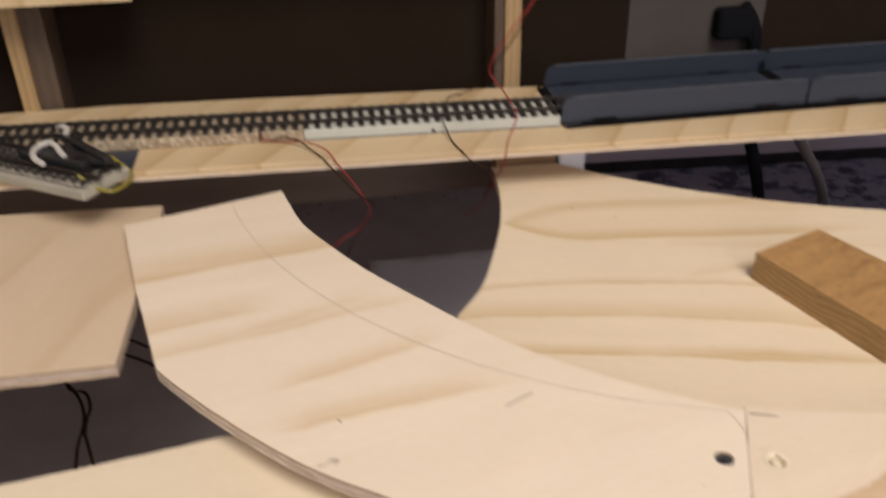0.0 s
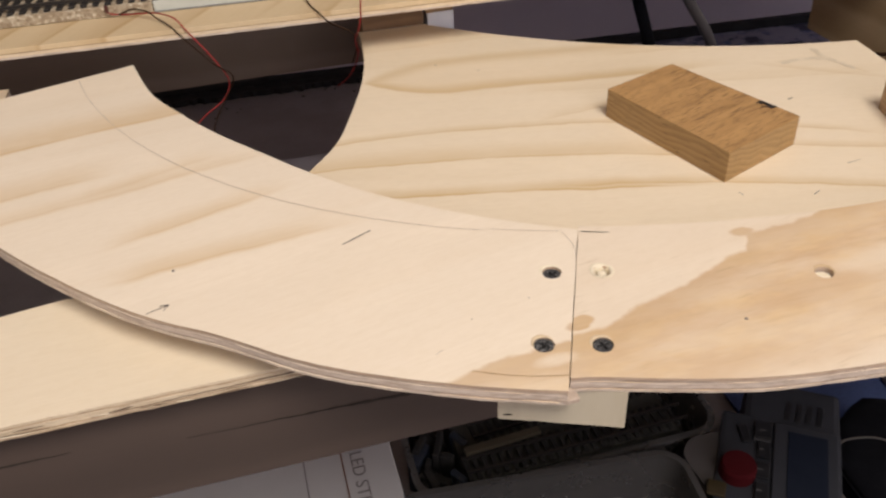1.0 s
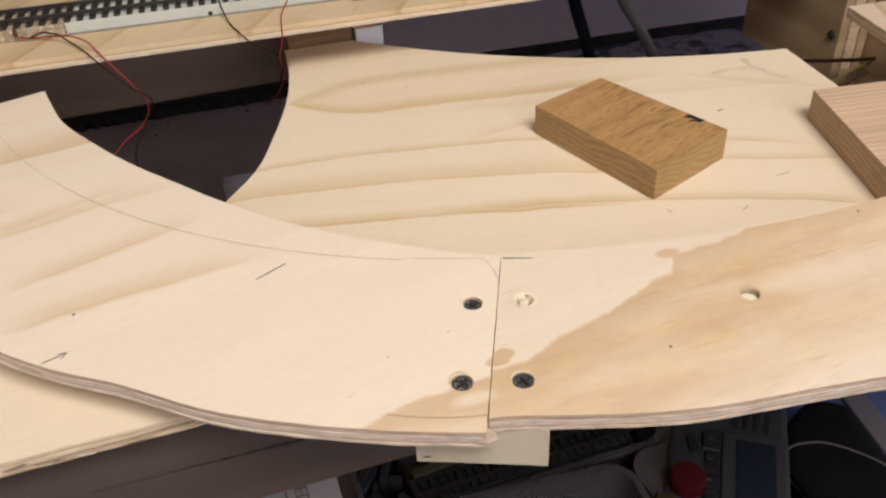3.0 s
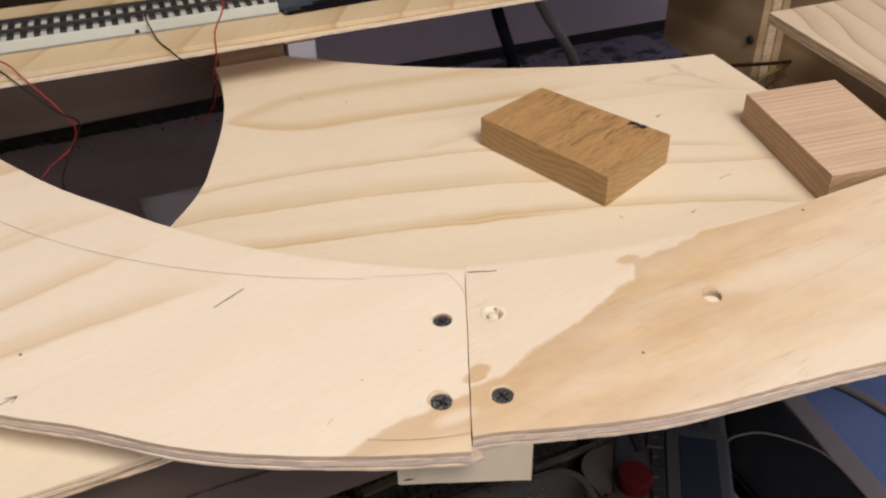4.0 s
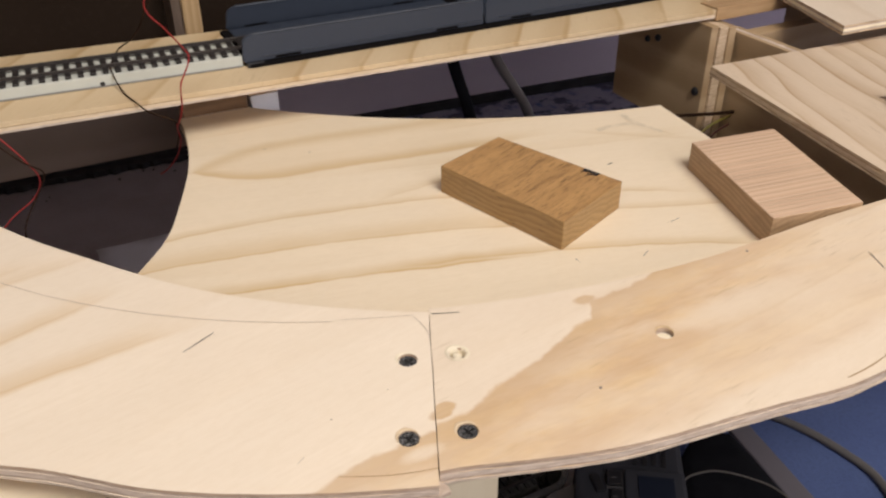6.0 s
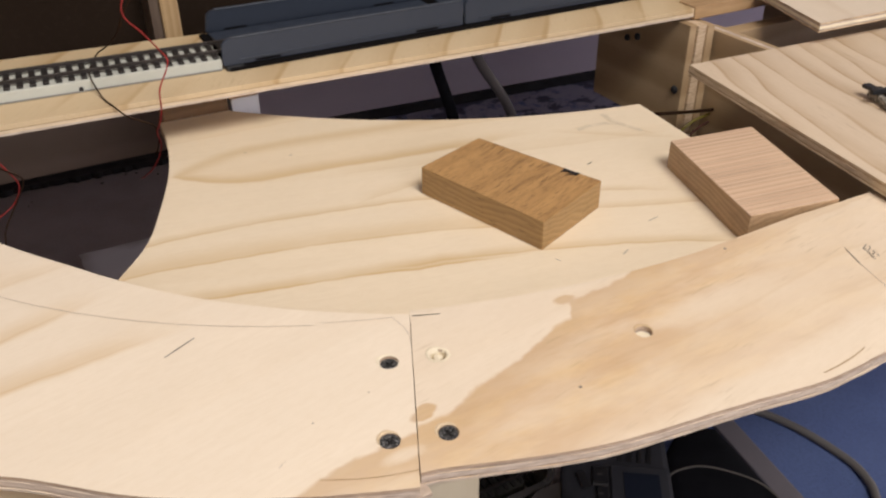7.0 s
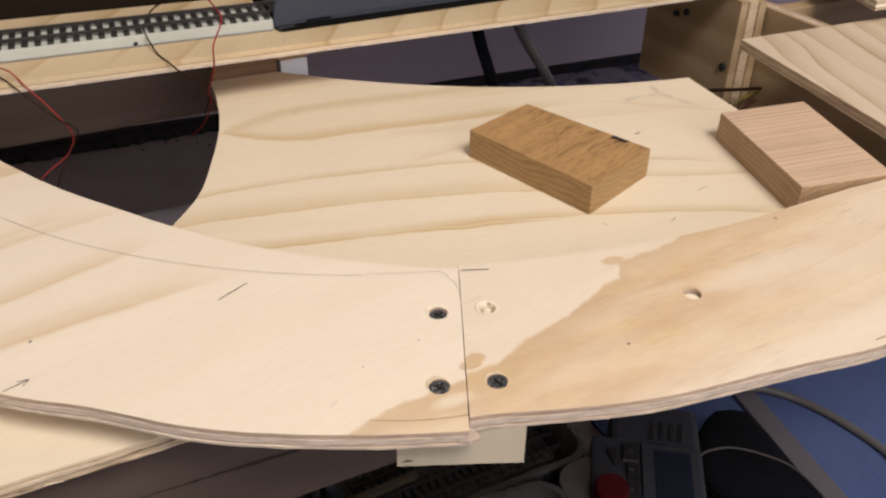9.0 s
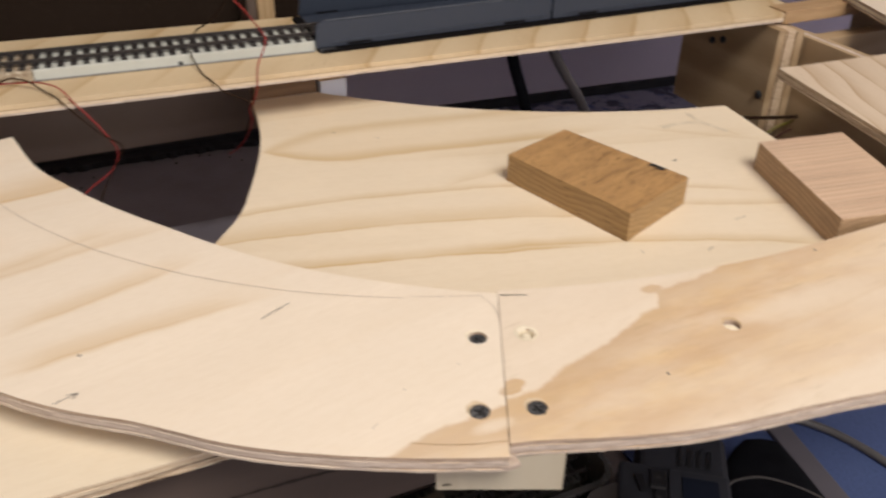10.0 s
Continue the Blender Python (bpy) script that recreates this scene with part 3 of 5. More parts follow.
def merge(*bms):
    out = bms[0]
    for other in bms[1:]:
        me = bpy.data.meshes.new("tmp")
        other.to_mesh(me)
        out.from_mesh(me)
        bpy.data.meshes.remove(me)
        other.free()
    return out


def arc(cx, cy, r, a0, a1, n):
    return [(cx + r * math.cos(radians(a0 + (a1 - a0) * i / n)), cy + r * math.sin(radians(a0 + (a1 - a0) * i / n))) for i in range(n + 1)]


def sawn_arc(cx, cy, r, a0, a1, n, bumps):
    """An arc cut freehand: the radius wanders by bumps of (angle, height, width)."""
    out = []
    for i in range(n + 1):
        a = a0 + (a1 - a0) * i / n
        k = r + sum(h * math.exp(-0.5 * ((a - at) / w) ** 2) for at, h, w in bumps)
        out.append((cx + k * math.cos(radians(a)), cy + k * math.sin(radians(a))))
    return out


def dense(points, step=0.006):
    out = []
    for (ax, ay), (bx, by) in zip(points, points[1:] + points[:1]):
        n = max(1, int(math.hypot(bx - ax, by - ay) / step))
        out += [(ax + (bx - ax) * i / n, ay + (by - ay) * i / n) for i in range(n)]
    return out


def rough_loop(points, amp, seed, grow=0.0):
    """An outline with saw wobble, grown or shrunk sideways a little."""
    out, n = [], len(points)
    for i, (x, y) in enumerate(points):
        ax, ay = points[i - 1]
        bx, by = points[(i + 1) % n]
        tx, ty = bx - ax, by - ay
        length = math.hypot(tx, ty) or 1
        w = grow + amp * (noise.noise((x * 90 + seed, y * 90, seed)) + 0.6 * noise.noise((x * 400, y * 400 + seed, seed)))
        out.append((x + ty / length * w, y - tx / length * w))
    return out


def slab_bm(outline, z1, z0, holes=(), bevel=0.0):
    """A flat plate with upright sides, and holes; material 0 on the flats, 1 on the sides."""
    bm = bmesh.new()
    if not holes:
        top = [bm.verts.new((x, y, z1)) for x, y in outline]
        low = [bm.verts.new((x, y, z0)) for x, y in outline]
        for i, j, k in geometry.tessellate_polygon([[(x, y, 0.0) for x, y in outline]]):
            bm.faces.new((top[i], top[j], top[k]))
            bm.faces.new((low[k], low[j], low[i]))
        for i in range(len(top)):
            bm.faces.new((top[i - 1], low[i - 1], low[i], top[i])).material_index = 1
        return bm
    edges = []
    for loop in (outline, *holes):
        vs = [bm.verts.new((x, y, z1)) for x, y in loop]
        edges += [bm.edges.new((vs[i - 1], vs[i])) for i in range(len(vs))]
    made = bmesh.ops.triangle_fill(bm, use_beauty=True, use_dissolve=False, edges=edges, normal=(0, 0, 1))
    top = [f for f in made["geom"] if isinstance(f, bmesh.types.BMFace)]
    ext = bmesh.ops.extrude_face_region(bm, geom=top)
    vs = [v for v in ext["geom"] if isinstance(v, bmesh.types.BMVert)]
    bmesh.ops.translate(bm, verts=vs, vec=(0, 0, z0 - z1))
    bm.normal_update()
    for f in bm.faces:
        f.material_index = 0 if abs(f.normal.z) > 0.6 else 1
    return bm


def ring(x, y, r, n=20):
    return [(x + r * math.cos(2 * math.pi * i / n), y + r * math.sin(2 * math.pi * i / n)) for i in range(n)]


def tube_bm(points, r, sides=8, steps=8, taper=1.0):
    """A smooth round tube through points."""
    pts = [Vector(p) for p in points]
    fine = []
    for i in range(len(pts) - 1):
        p0, p1, p2, p3 = pts[max(0, i - 1)], pts[i], pts[i + 1], pts[min(len(pts) - 1, i + 2)]
        for k in range(steps):
            u = k / steps
            fine.append(0.5 * (2 * p1 + (p2 - p0) * u + (2 * p0 - 5 * p1 + 4 * p2 - p3) * u * u + (3 * p1 - p0 - 3 * p2 + p3) * u ** 3))
    fine.append(pts[-1])
    bm = bmesh.new()
    rings, up = [], Vector((0.13, 0.21, 0.97))
    for i, p in enumerate(fine):
        d = (fine[min(i + 1, len(fine) - 1)] - fine[max(i - 1, 0)]).normalized()
        side = d.cross(up)
        side = side.normalized() if side.length > 1e-4 else Vector((1, 0, 0))
        over = side.cross(d).normalized()
        k = r * (1 + (taper - 1) * i / len(fine))
        rings.append([bm.verts.new(p + (side * math.cos(a) + over * math.sin(a)) * k) for a in (2 * math.pi * j / sides for j in range(sides))])
    for a, b in zip(rings, rings[1:]):
        for j in range(sides):
            bm.faces.new((a[j - 1], a[j], b[j], b[j - 1]))
    bm.faces.new(rings[0])
    bm.faces.new(rings[-1])
    return bm


def ribbon_bm(points, z, width):
    """A thin pencil stroke lying on a board."""
    bm = bmesh.new()
    rows = []
    for i, (x, y) in enumerate(points):
        ax, ay = points[max(0, i - 1)]
        bx, by = points[min(len(points) - 1, i + 1)]
        length = math.hypot(bx - ax, by - ay) or 1
        w = width / 2 * (0.7 + 0.6 * abs(noise.noise((x * 300, y * 300, 3.3))))
        nx, ny = -(by - ay) / length * w, (bx - ax) / length * w
        rows.append((bm.verts.new((x + nx, y + ny, z)), bm.verts.new((x - nx, y - ny, z))))
    for a, b in zip(rows, rows[1:]):
        bm.faces.new((a[0], a[1], b[1], b[0]))
    return bm


def lathe_bm(profile, centre, sides=28, caps=True):
    bm = bmesh.new()
    rings = [[bm.verts.new((centre[0] + r * math.cos(a), centre[1] + r * math.sin(a), centre[2] + z)) for a in (2 * math.pi * j / sides for j in range(sides))] for r, z in profile]
    for a, b in zip(rings, rings[1:]):
        for j in range(sides):
            bm.faces.new((a[j - 1], a[j], b[j], b[j - 1]))
    if caps:
        bm.faces.new(rings[0])
        bm.faces.new(rings[-1])
    return bm


def ragged(bm, amp, seed):
    """Shake a turned shape out of true, as torn wood is."""
    for v in bm.verts:
        p = v.co * 700
        v.co += Vector((noise.noise((p.x, p.y, seed)), noise.noise((p.y, p.x, seed + 3)), 0.5 * noise.noise((p.x, p.y, seed + 7)))) * amp
    return bm


def ply_board(name, outline, z, thick, face, label, holes=(), edges=("face_edge", "cross_edge", "core_edge", "cross_edge", "back_edge"), amp=0.00035, seed=1.0, group="", split=(0.0, 0.17, 0.33, 0.68, 0.84, 1.0)):
    """A plywood board of three glued layers, each with its own sawn edge."""
    if sum(a[0] * b[1] - b[0] * a[1] for a, b in zip(outline, outline[1:] + outline[:1])) < 0:
        outline = outline[::-1]
    cx, cy = sum(p[0] for p in outline) / len(outline), sum(p[1] for p in outline) / len(outline)
    board = thing(name, (cx, cy, z - thick), label, "plywood board", group)
    cuts = [z - thick * k for k in split]
    loop = dense(outline)
    for i, layer in enumerate(("face_veneer", "cross_ply", "core_ply", "cross_ply", "back_veneer")):
        grow = (0.0, -0.0001, 0.00005, -0.00014, 0.0001)[i]
        drill = [ring(hx, hy, hr * (1.0 if i == 0 or hr < 0.004 else 0.8)) for hx, hy, hr in holes]
        part(layer, slab_bm(rough_loop(loop, amp * (0.5 + 0.12 * i), seed + i * 0.35, grow), cuts[i], cuts[i + 1], drill), (face, edges[i]), board)
    return board


def strip_bm(x0, x1, y, z, height, seed, rise=0.0, n=60):
    """A ragged dark split on an upright face, tapered at its ends."""
    bm = bmesh.new()
    rows = []
    for i in range(n + 1):
        u = i / n
        x = x0 + (x1 - x0) * u
        zc = z + rise * u + 0.0006 * noise.noise((x * 120, seed, 0))
        h = height(u) * (0.35 + 0.9 * abs(noise.noise((x * 210, seed + 5, 1)) + 0.5))
        rows.append([bm.verts.new((x, yy, zz)) for yy, zz in ((y, zc + h / 2), (y - 0.00025, zc), (y, zc - h / 2))])
    for p, q in zip(rows, rows[1:]):
        bm.faces.new((p[0], q[0], q[1], p[1]))
        bm.faces.new((p[1], q[1], q[2], p[2]))
    return bm


# ---- room shell ----
FLOOR = -0.42


def structure(name, bm, mat, label, category):
    return tagged(part(name, bm, mat), label, category, kind="structure")


structure("floor", box_bm(-1.9, 2.3, -1.9, 1.5, FLOOR - 0.03, FLOOR, 0), "grey_floor", "dull grey carpeted floor", "floor")
structure("floor_mat", slab_bm([(0.30, -1.2), (2.15, -1.2), (2.15, 0.985), (0.30, 1.124)], FLOOR + 0.003, FLOOR), "carpet", "blue carpet with pale sawdust near the wall", "carpet")
structure("wall_back", turned(box_bm(-2.0, 2.4, 1.161, 1.26, FLOOR, 1.75, 0), (0, 1.161, 0), -4.3), "wall", "lilac grey painted wall behind the layout", "wall")
structure("wall_left", box_bm(-1.9, -1.8, -1.9, 1.30, FLOOR, 1.75, 0), "roomwall", "plain cream painted room wall", "wall")
structure("wall_front", merge(box_bm(-1.9, -0.35, -2.0, -1.9, FLOOR, 1.75, 0), box_bm(0.85, 2.3, -2.0, -1.9, FLOOR, 1.75, 0), box_bm(-0.35, 0.85, -2.0, -1.9, FLOOR, 0.28, 0), box_bm(-0.35, 0.85, -2.0, -1.9, 1.16, 1.75, 0)), "roomwall", "plain cream wall with a window opening", "wall")
structure("wall_right", merge(box_bm(2.2, 2.3, -1.9, -0.5, FLOOR, 1.75, 0), box_bm(2.2, 2.3, 0.55, 0.995, FLOOR, 1.75, 0), box_bm(2.2, 2.3, -0.5, 0.55, FLOOR, -0.38, 0), box_bm(2.2, 2.3, -0.5, 0.55, 0.45, 1.75, 0)), "roomwall", "plain cream wall with a low window opening", "wall")
structure("ceiling", box_bm(-1.9, 2.3, -2.0, 1.45, 1.75, 1.82, 0), "roomwall", "plain white painted ceiling", "ceiling")
structure("baseboard", turned(box_bm(-1.75, 2.15, 1.149, 1.161, FLOOR, FLOOR + 0.019, 0.002), (0, 1.161, 0), -4.3), "skirting", "narrow black skirting along the wall", "baseboard")

# Paper borders take the floor's tone to imitate a soft-edged pale patch.
sheet = thing("grey_sheet", (0.05, 0.68, FLOOR), "grey paper sheet with borders faded to the floor colour", "sheet")
part("sheet", slab_bm(rough_loop(dense([(-0.085, 0.52), (0.26, 0.52), (0.26, 0.885), (-0.085, 0.885)], 0.01), 0.004, 2.0), FLOOR + 0.0020, FLOOR + 0.0004), ("faded_sheet", "faded_sheet"), sheet)
# Strip added to widen the dark band at the wall's foot.
strip = thing("black_floor_strip", (-0.2, 1.14, FLOOR), "ragged black strip lying along the foot of the wall", "strip")
part("strip", turned(slab_bm(rough_loop(dense([(-0.70, 1.1245), (0.17, 1.1245), (0.17, 1.1485), (-0.70, 1.1485)], 0.006), 0.009, 5.0), FLOOR + 0.010, FLOOR + 0.0002), (0, 1.161, 0), -2.2), "skirting", strip)
rnd = random.Random(4)
crumbs = thing("floor_crumbs", (-0.2, 1.07, FLOOR), "small dark crumbs scattered before the strip", "crumbs", kind="stuff")
for k in range(14):
    x, y, r = rnd.uniform(-0.45, 0.14), 1.122 - abs(rnd.gauss(0, 0.028)), rnd.uniform(0.0010, 0.0026)
    part("crumb", ragged(lathe_bm([(r, 0.0), (r * 0.8, r * 0.5), (r * 0.2, r * 0.7)], (x, y, FLOOR + 0.0003), 7), r * 0.8, k), "skirting", crumbs)

# ---- benchwork frame ----
FRAME = "open timber frame of the layout"


def timber(name, size, mat, label, bevel=0.0008):
    x0, x1, y0, y1, z0, z1 = size
    holder = thing(name, ((x0 + x1) / 2, (y0 + y1) / 2, z0), label, "timber", FRAME)
    part("beam", box_bm(*size, bevel), mat, holder)
    return holder


PLANK_Z = -0.0208
front = timber("front_fascia", (-0.9, 0.9, 0.006, 0.024, -0.086, PLANK_Z - 0.0072), "fascia", "brown pine front beam in a shaded tone with a dark crack")
part("crack", strip_bm(-0.160, -0.045, 0.0057, -0.0535, lambda u: 0.0034 * u ** 1.3 * min(1, 6 * (1 - u)), 2.0, -0.0040), "crack", front, "dark crack along the grain")
part("crack", strip_bm(-0.262, -0.205, 0.0057, -0.0470, lambda u: 0.0014 * math.sin(math.pi * u), 6.0), "crack", front, "dark crack along the grain")
rear = timber("rear_beam", (-0.9, 0.072, 0.447, 0.465, -0.0900, -0.0205), "rear", "brown pine rear beam in a dark shaded tone with nail holes")
for hx, hz_ in ((-0.195, -0.031), (-0.055, -0.046), (-0.30, -0.035)):
    hole = part("nail_hole", lathe_bm([(0.0026, 0), (0.0022, 0.0004), (0.0005, 0.0006)], (0, 0, 0), 12), "ink", rear)
    hole.matrix_basis = Matrix.Translation(Vector((hx, 0.4468, hz_)) - BASE[rear.name]) @ Matrix.Rotation(radians(90), 4, "X") @ Matrix.Translation(BASE[rear.name])
for x in (-0.62, 0.12, 0.70):
    timber("crossbeam", (x, x + 0.018, 0.024, 0.20 if x == 0.12 else 0.447, -0.086, -0.0232), "panel", "plywood cross member under the boards")

panel = thing("end_panel", (0.4, 0.35, -0.086), "plywood side panel of the frame with bolts", "timber", FRAME)
part("sheet", box_bm(0.3915, 0.3985, 0.252, 0.368, -0.086, 0.010, 0.0006), "panel", panel)
part("doubler", box_bm(0.3987, 0.4075, 0.250, 0.368, -0.086, 0.0095, 0.0006), "pale_edge", panel, "second glued plywood layer")
part("end_strip", box_bm(0.4077, 0.4150, 0.2485, 0.30, -0.120, 0.0085, 0.0006), "panel", panel)
for by, bz, r in ((0.2595, -0.047, 0.0036), (0.3135, -0.016, 0.0032), (0.3265, -0.0205, 0.0030)):
    bolt = part("bolt", lathe_bm([(r, 0), (r, 0.0012), (r * 0.7, 0.0024), (r * 0.3, 0.0026)], (0, 0, 0), 14), "key", panel, "black bolt head")
    bolt.matrix_basis = Matrix.Translation(Vector((0.3914, by, bz)) - BASE[panel.name]) @ Matrix.Rotation(radians(-90), 4, "Y") @ Matrix.Translation(BASE[panel.name])
rail = thing("side_rail", (0.4245, 0.155, -0.120), "plywood side rail under the grainy board", "timber", FRAME)
part("inner_ply", box_bm(0.4180, 0.4222, 0.048, 0.262, -0.120, 0.0028, 0.0005), "panel", rail)
part("core_ply", box_bm(0.4223, 0.4268, 0.0485, 0.2615, -0.1198, 0.0025, 0.0003), "core_edge", rail, "paler core layer of plywood")
part("outer_ply", box_bm(0.4269, 0.4310, 0.048, 0.262, -0.120, 0.0027, 0.0005), "panel", rail)
timber("rear_joist", (0.4314, 0.80, 0.243, 0.2575, -0.120, 0.0005), "panel", "rough plywood joist beside the side rail")
timber("batten", (0.404, 0.52, 0.262, 0.282, 0.0104, 0.0212), "tan", "brown batten lying on the frame corner")
timber("riser_block", (-0.0190, 0.0275, 0.3305, 0.347, -0.028, 0.0126), "batten", "brown wooden riser under the track board")
white = thing("white_spacer", (0.038, 0.338, -0.030), "white spacer with its shaded top coloured tan beside the riser", "spacer")
part("body", box_bm(0.0300, 0.0505, 0.330, 0.346, -0.030, -0.0090, 0.001), "white", white)
# Upper part coloured tan for the track board's shadow on the white spacer.
part("shaded_cap", box_bm(0.0285, 0.0500, 0.330, 0.347, -0.0088, 0.0127, 0.0006), "tan", white, "upper part coloured tan as shaded")


def post(x, w, strip0, strip1):
    holder = thing("post", (x, 0.436, -0.04), "upright post with a shaded dark side and pale pine strip", "post", "posts behind the track")
    # Shade on the post's side is painted as a darker board.
    part("upright", box_bm(x, x + w, 0.4310, 0.4650, -0.04, 0.1345, 0.0006), "post_dark", holder, "upright board in the post's shaded tone")
    part("pale_strip", box_bm(x + strip0, x + strip1, 0.4265, 0.4308, -0.04, 0.1345, 0.0006), "post", holder, "pale pine strip")


post(0.0020, 0.0215, 0.0075, 0.0210)
post(-0.3685, 0.0285, 0.0005, 0.0120)
back = thing("backdrop_panel", (0, 0.47, 0.013), "dark brown hardboard panel behind the posts", "panel")
part("sheet", box_bm(-0.9, 1.2, 0.4655, 0.4695, -0.02, 0.1345, 0.0004), "hardboard", back)
# Pale sheet added in place of lighter wall showing past the panel.
part("pale_sheet", box_bm(0.1290, 0.256, 0.4640, 0.4652, 0.013, 0.125, 0.0002), "pale_patch", back, "pale sheet for the lighter wall past the panel")
plug = thing("wall_plug", (0.232, 0.455, 0.013), "black plug adapter with a strap on the panel", "plug")
part("body", box_bm(0.2060, 0.2400, 0.446, 0.4635, 0.031, 0.0585, 0.006, 3), "bag", plug)
part("cord", tube_bm([(0.230, 0.455, 0.060), (0.239, 0.452, 0.046), (0.2430, 0.450, 0.030), (0.2440, 0.4520, 0.0200)], 0.0062), "bag", plug, "thick black strap")
# Upper deck stays out of view; it keeps light off the backdrop.
deck = thing("upper_shelf", (0.0, 0.8, 0.135), "unseen plywood upper deck resting on the posts", "shelf")
part("deck", box_bm(-1.2, 1.3, 0.415, 1.05, 0.135, 0.150, 0.001), "side", deck)
shelf = thing("upper_plank", (-0.45, 0.405, 0.104), "short pale plank above the track", "plank")
part("plank", box_bm(-0.62, -0.268, 0.394, 0.4262, 0.1055, 0.1345, 0.001), "deck", shelf)

# ---- boards ----
low = ply_board("lower_plank", [(-0.75, 0.0005), (-0.090, 0.0005), (-0.11, 0.062), (-0.205, 0.0755), (-0.256, 0.068), (-0.75, 0.004)], PLANK_Z, 0.0070, "low", "cream plywood plank with a torn front edge", amp=0.00055, seed=5.0, edges=("deck_core", "pale_edge", "deck_core", "pale_edge", "pale_edge"))
part("torn_split", strip_bm(-0.190, -0.098, -0.0009, PLANK_Z - 0.0034, lambda u: 0.0009 * (0.2 + 0.8 * u) * min(1, 8 * (1 - u)), 3.0, 0.0010), "torn", low, "dark torn split along the edge")
part("torn_split", strip_bm(-0.236, -0.200, -0.0009, PLANK_Z - 0.0040, lambda u: 0.0006 * math.sin(math.pi * u), 8.0), "torn", low, "dark torn split along the edge")

rnd = random.Random(21)
for k in range(12):
    x = -0.238 + 0.0115 * k + rnd.uniform(-0.004, 0.004)
    tall = rnd.uniform(0.0004, 0.0010)
    part("torn_fibre", strip_bm(x, x + rnd.uniform(0.006, 0.016), -0.0010, PLANK_Z - rnd.uniform(0.0020, 0.0056), lambda u: tall * math.sin(math.pi * u), k + 1.5, rnd.uniform(-0.0008, 0.0008), 14), "hole" if k % 3 == 1 else "torn", low, "torn wood fibre on the edge")

BIG_Z = -0.016
big_out = sawn_arc(-0.359, 0.3389, 0.3367, -47, -1.5, 45, ((-30.0, 0.0030, 3.6),)) + [(0.027, 0.3285)] + arc(0.3763, 0.6855, 0.500, -134.0, -99.6, 26) + [(0.286, 0.136), (0.272, 0.02), (0.262, -0.04), (0.06, -0.012), (-0.03, 0.005), (-0.085, 0.055)]
big = ply_board("big_plywood_board", big_out, BIG_Z, 0.0070, "big", "large pale plywood board with wavy brown grain", seed=2.0)
SCREWS = ((0.0, 0.0, -0.0009), (-0.0186, -0.0402, -0.0002), (0.0022, -0.0468, -0.0002))
left_out = sawn_arc(0.2212, 0.3817, 0.4081, -166.8, -119.2, 60, ((-159.5, 0.0026, 2.8), (-143.5, -0.0028, 4.5))) + sawn_arc(0.1336, 0.3559, 0.4476, -109.9, -145.9, 72, ((-127.3, -0.0033, 2.6), (-137.0, -0.0018, 6.0))) + [(-0.2565, 0.182), (-0.2735, 0.258)]
left = ply_board("curved_plywood_left", left_out, 0.0, 0.0070, "left", "pale curved plywood roadbed screwed at its joint", [(x, y, 0.0041) for x, y, _ in SCREWS[:2]], seed=7.0)
right_out = [(0.02346, 0.02786)] + arc(0.1808, 0.5073, 0.505, -107.4, -91.0, 18) + [(0.24, 0.0042), (0.32, 0.0018), (0.405, -0.004), (0.40, -0.10), (0.30, -0.098)] + sawn_arc(0.1931, 0.5692, 0.6624, -90.2, -107.8, 60, ((-102.4, 0.0020, 2.0), (-93.8, 0.0022, 1.5), (-107.5, -0.0008, 1.0))) + [(-0.01577, -0.05935)]
right = ply_board("curved_plywood_right", right_out, 0.0, 0.0070, "right", "tan-stained curved plywood roadbed with drilled holes", [(0.0200, -0.0055, 0.0036), (0.1045, -0.0345, 0.0038), (SCREWS[2][0], SCREWS[2][1], 0.0041)], seed=9.0)

part("broken_ply", slab_bm(rough_loop(dense([(-0.030, -0.0565), (-0.0235, -0.0630), (-0.0190, -0.0656), (-0.0146, -0.0655), (-0.0143, -0.0625), (-0.0165, -0.0585)], 0.002), 0.0004, 3.0), -0.0046, -0.0062), ("core_edge", "cross_edge"), left, "lower ply broken out past the joint")
splice_out = [(-0.0392, -0.0474), (0.0042, -0.0658), (0.0159, -0.0382), (-0.0275, -0.0198)]
splice = thing("splice_plate", (-0.012, -0.043, -0.0257), "cream wooden splice block under the board joint", "splice block")
part("block", slab_bm(rough_loop(dense(splice_out), 0.0002, 4.0), -0.0072, -0.0257), ("splice", "splice"), splice)
part("scratch", turned(strip_bm(-0.0372, -0.0334, -0.0478, -0.0232, lambda u: 0.0007 * math.sin(math.pi * u), 4.0, 0.0008, 12), (-0.0392, -0.0474, 0), -23.0), "crack", splice, "small dark scratch")

side = ply_board("side_plywood_board", [(-0.80, 0.1235), (-0.2592, 0.1228), (-0.2582, 0.190), (-0.2555, 0.297), (-0.80, 0.335)], -0.0075, 0.0070, "side", "dull plywood board under the curved end", seed=11.0, edges=("pale_edge", "cross_edge", "core_edge", "cross_edge", "pale_edge"))
TRACK_Z = 0.020
ply_board("track_board", [(-0.9, 0.3255), (0.30, 0.2655), (0.4030, 0.2625), (0.4034, 0.2835), (0.425, 0.2835), (0.425, 0.392), (0.033, 0.3985), (-0.05, 0.4060), (-0.2, 0.4190), (-0.3, 0.4255), (-0.9, 0.4262)], TRACK_Z, 0.0070, "deck", "long pale plywood shelf carrying the track", seed=13.0, amp=0.00028, edges=("deck", "deck", "deck_line", "deck_core", "core_edge"), split=(0.0, 0.25, 0.43, 0.53, 0.80, 1.0))
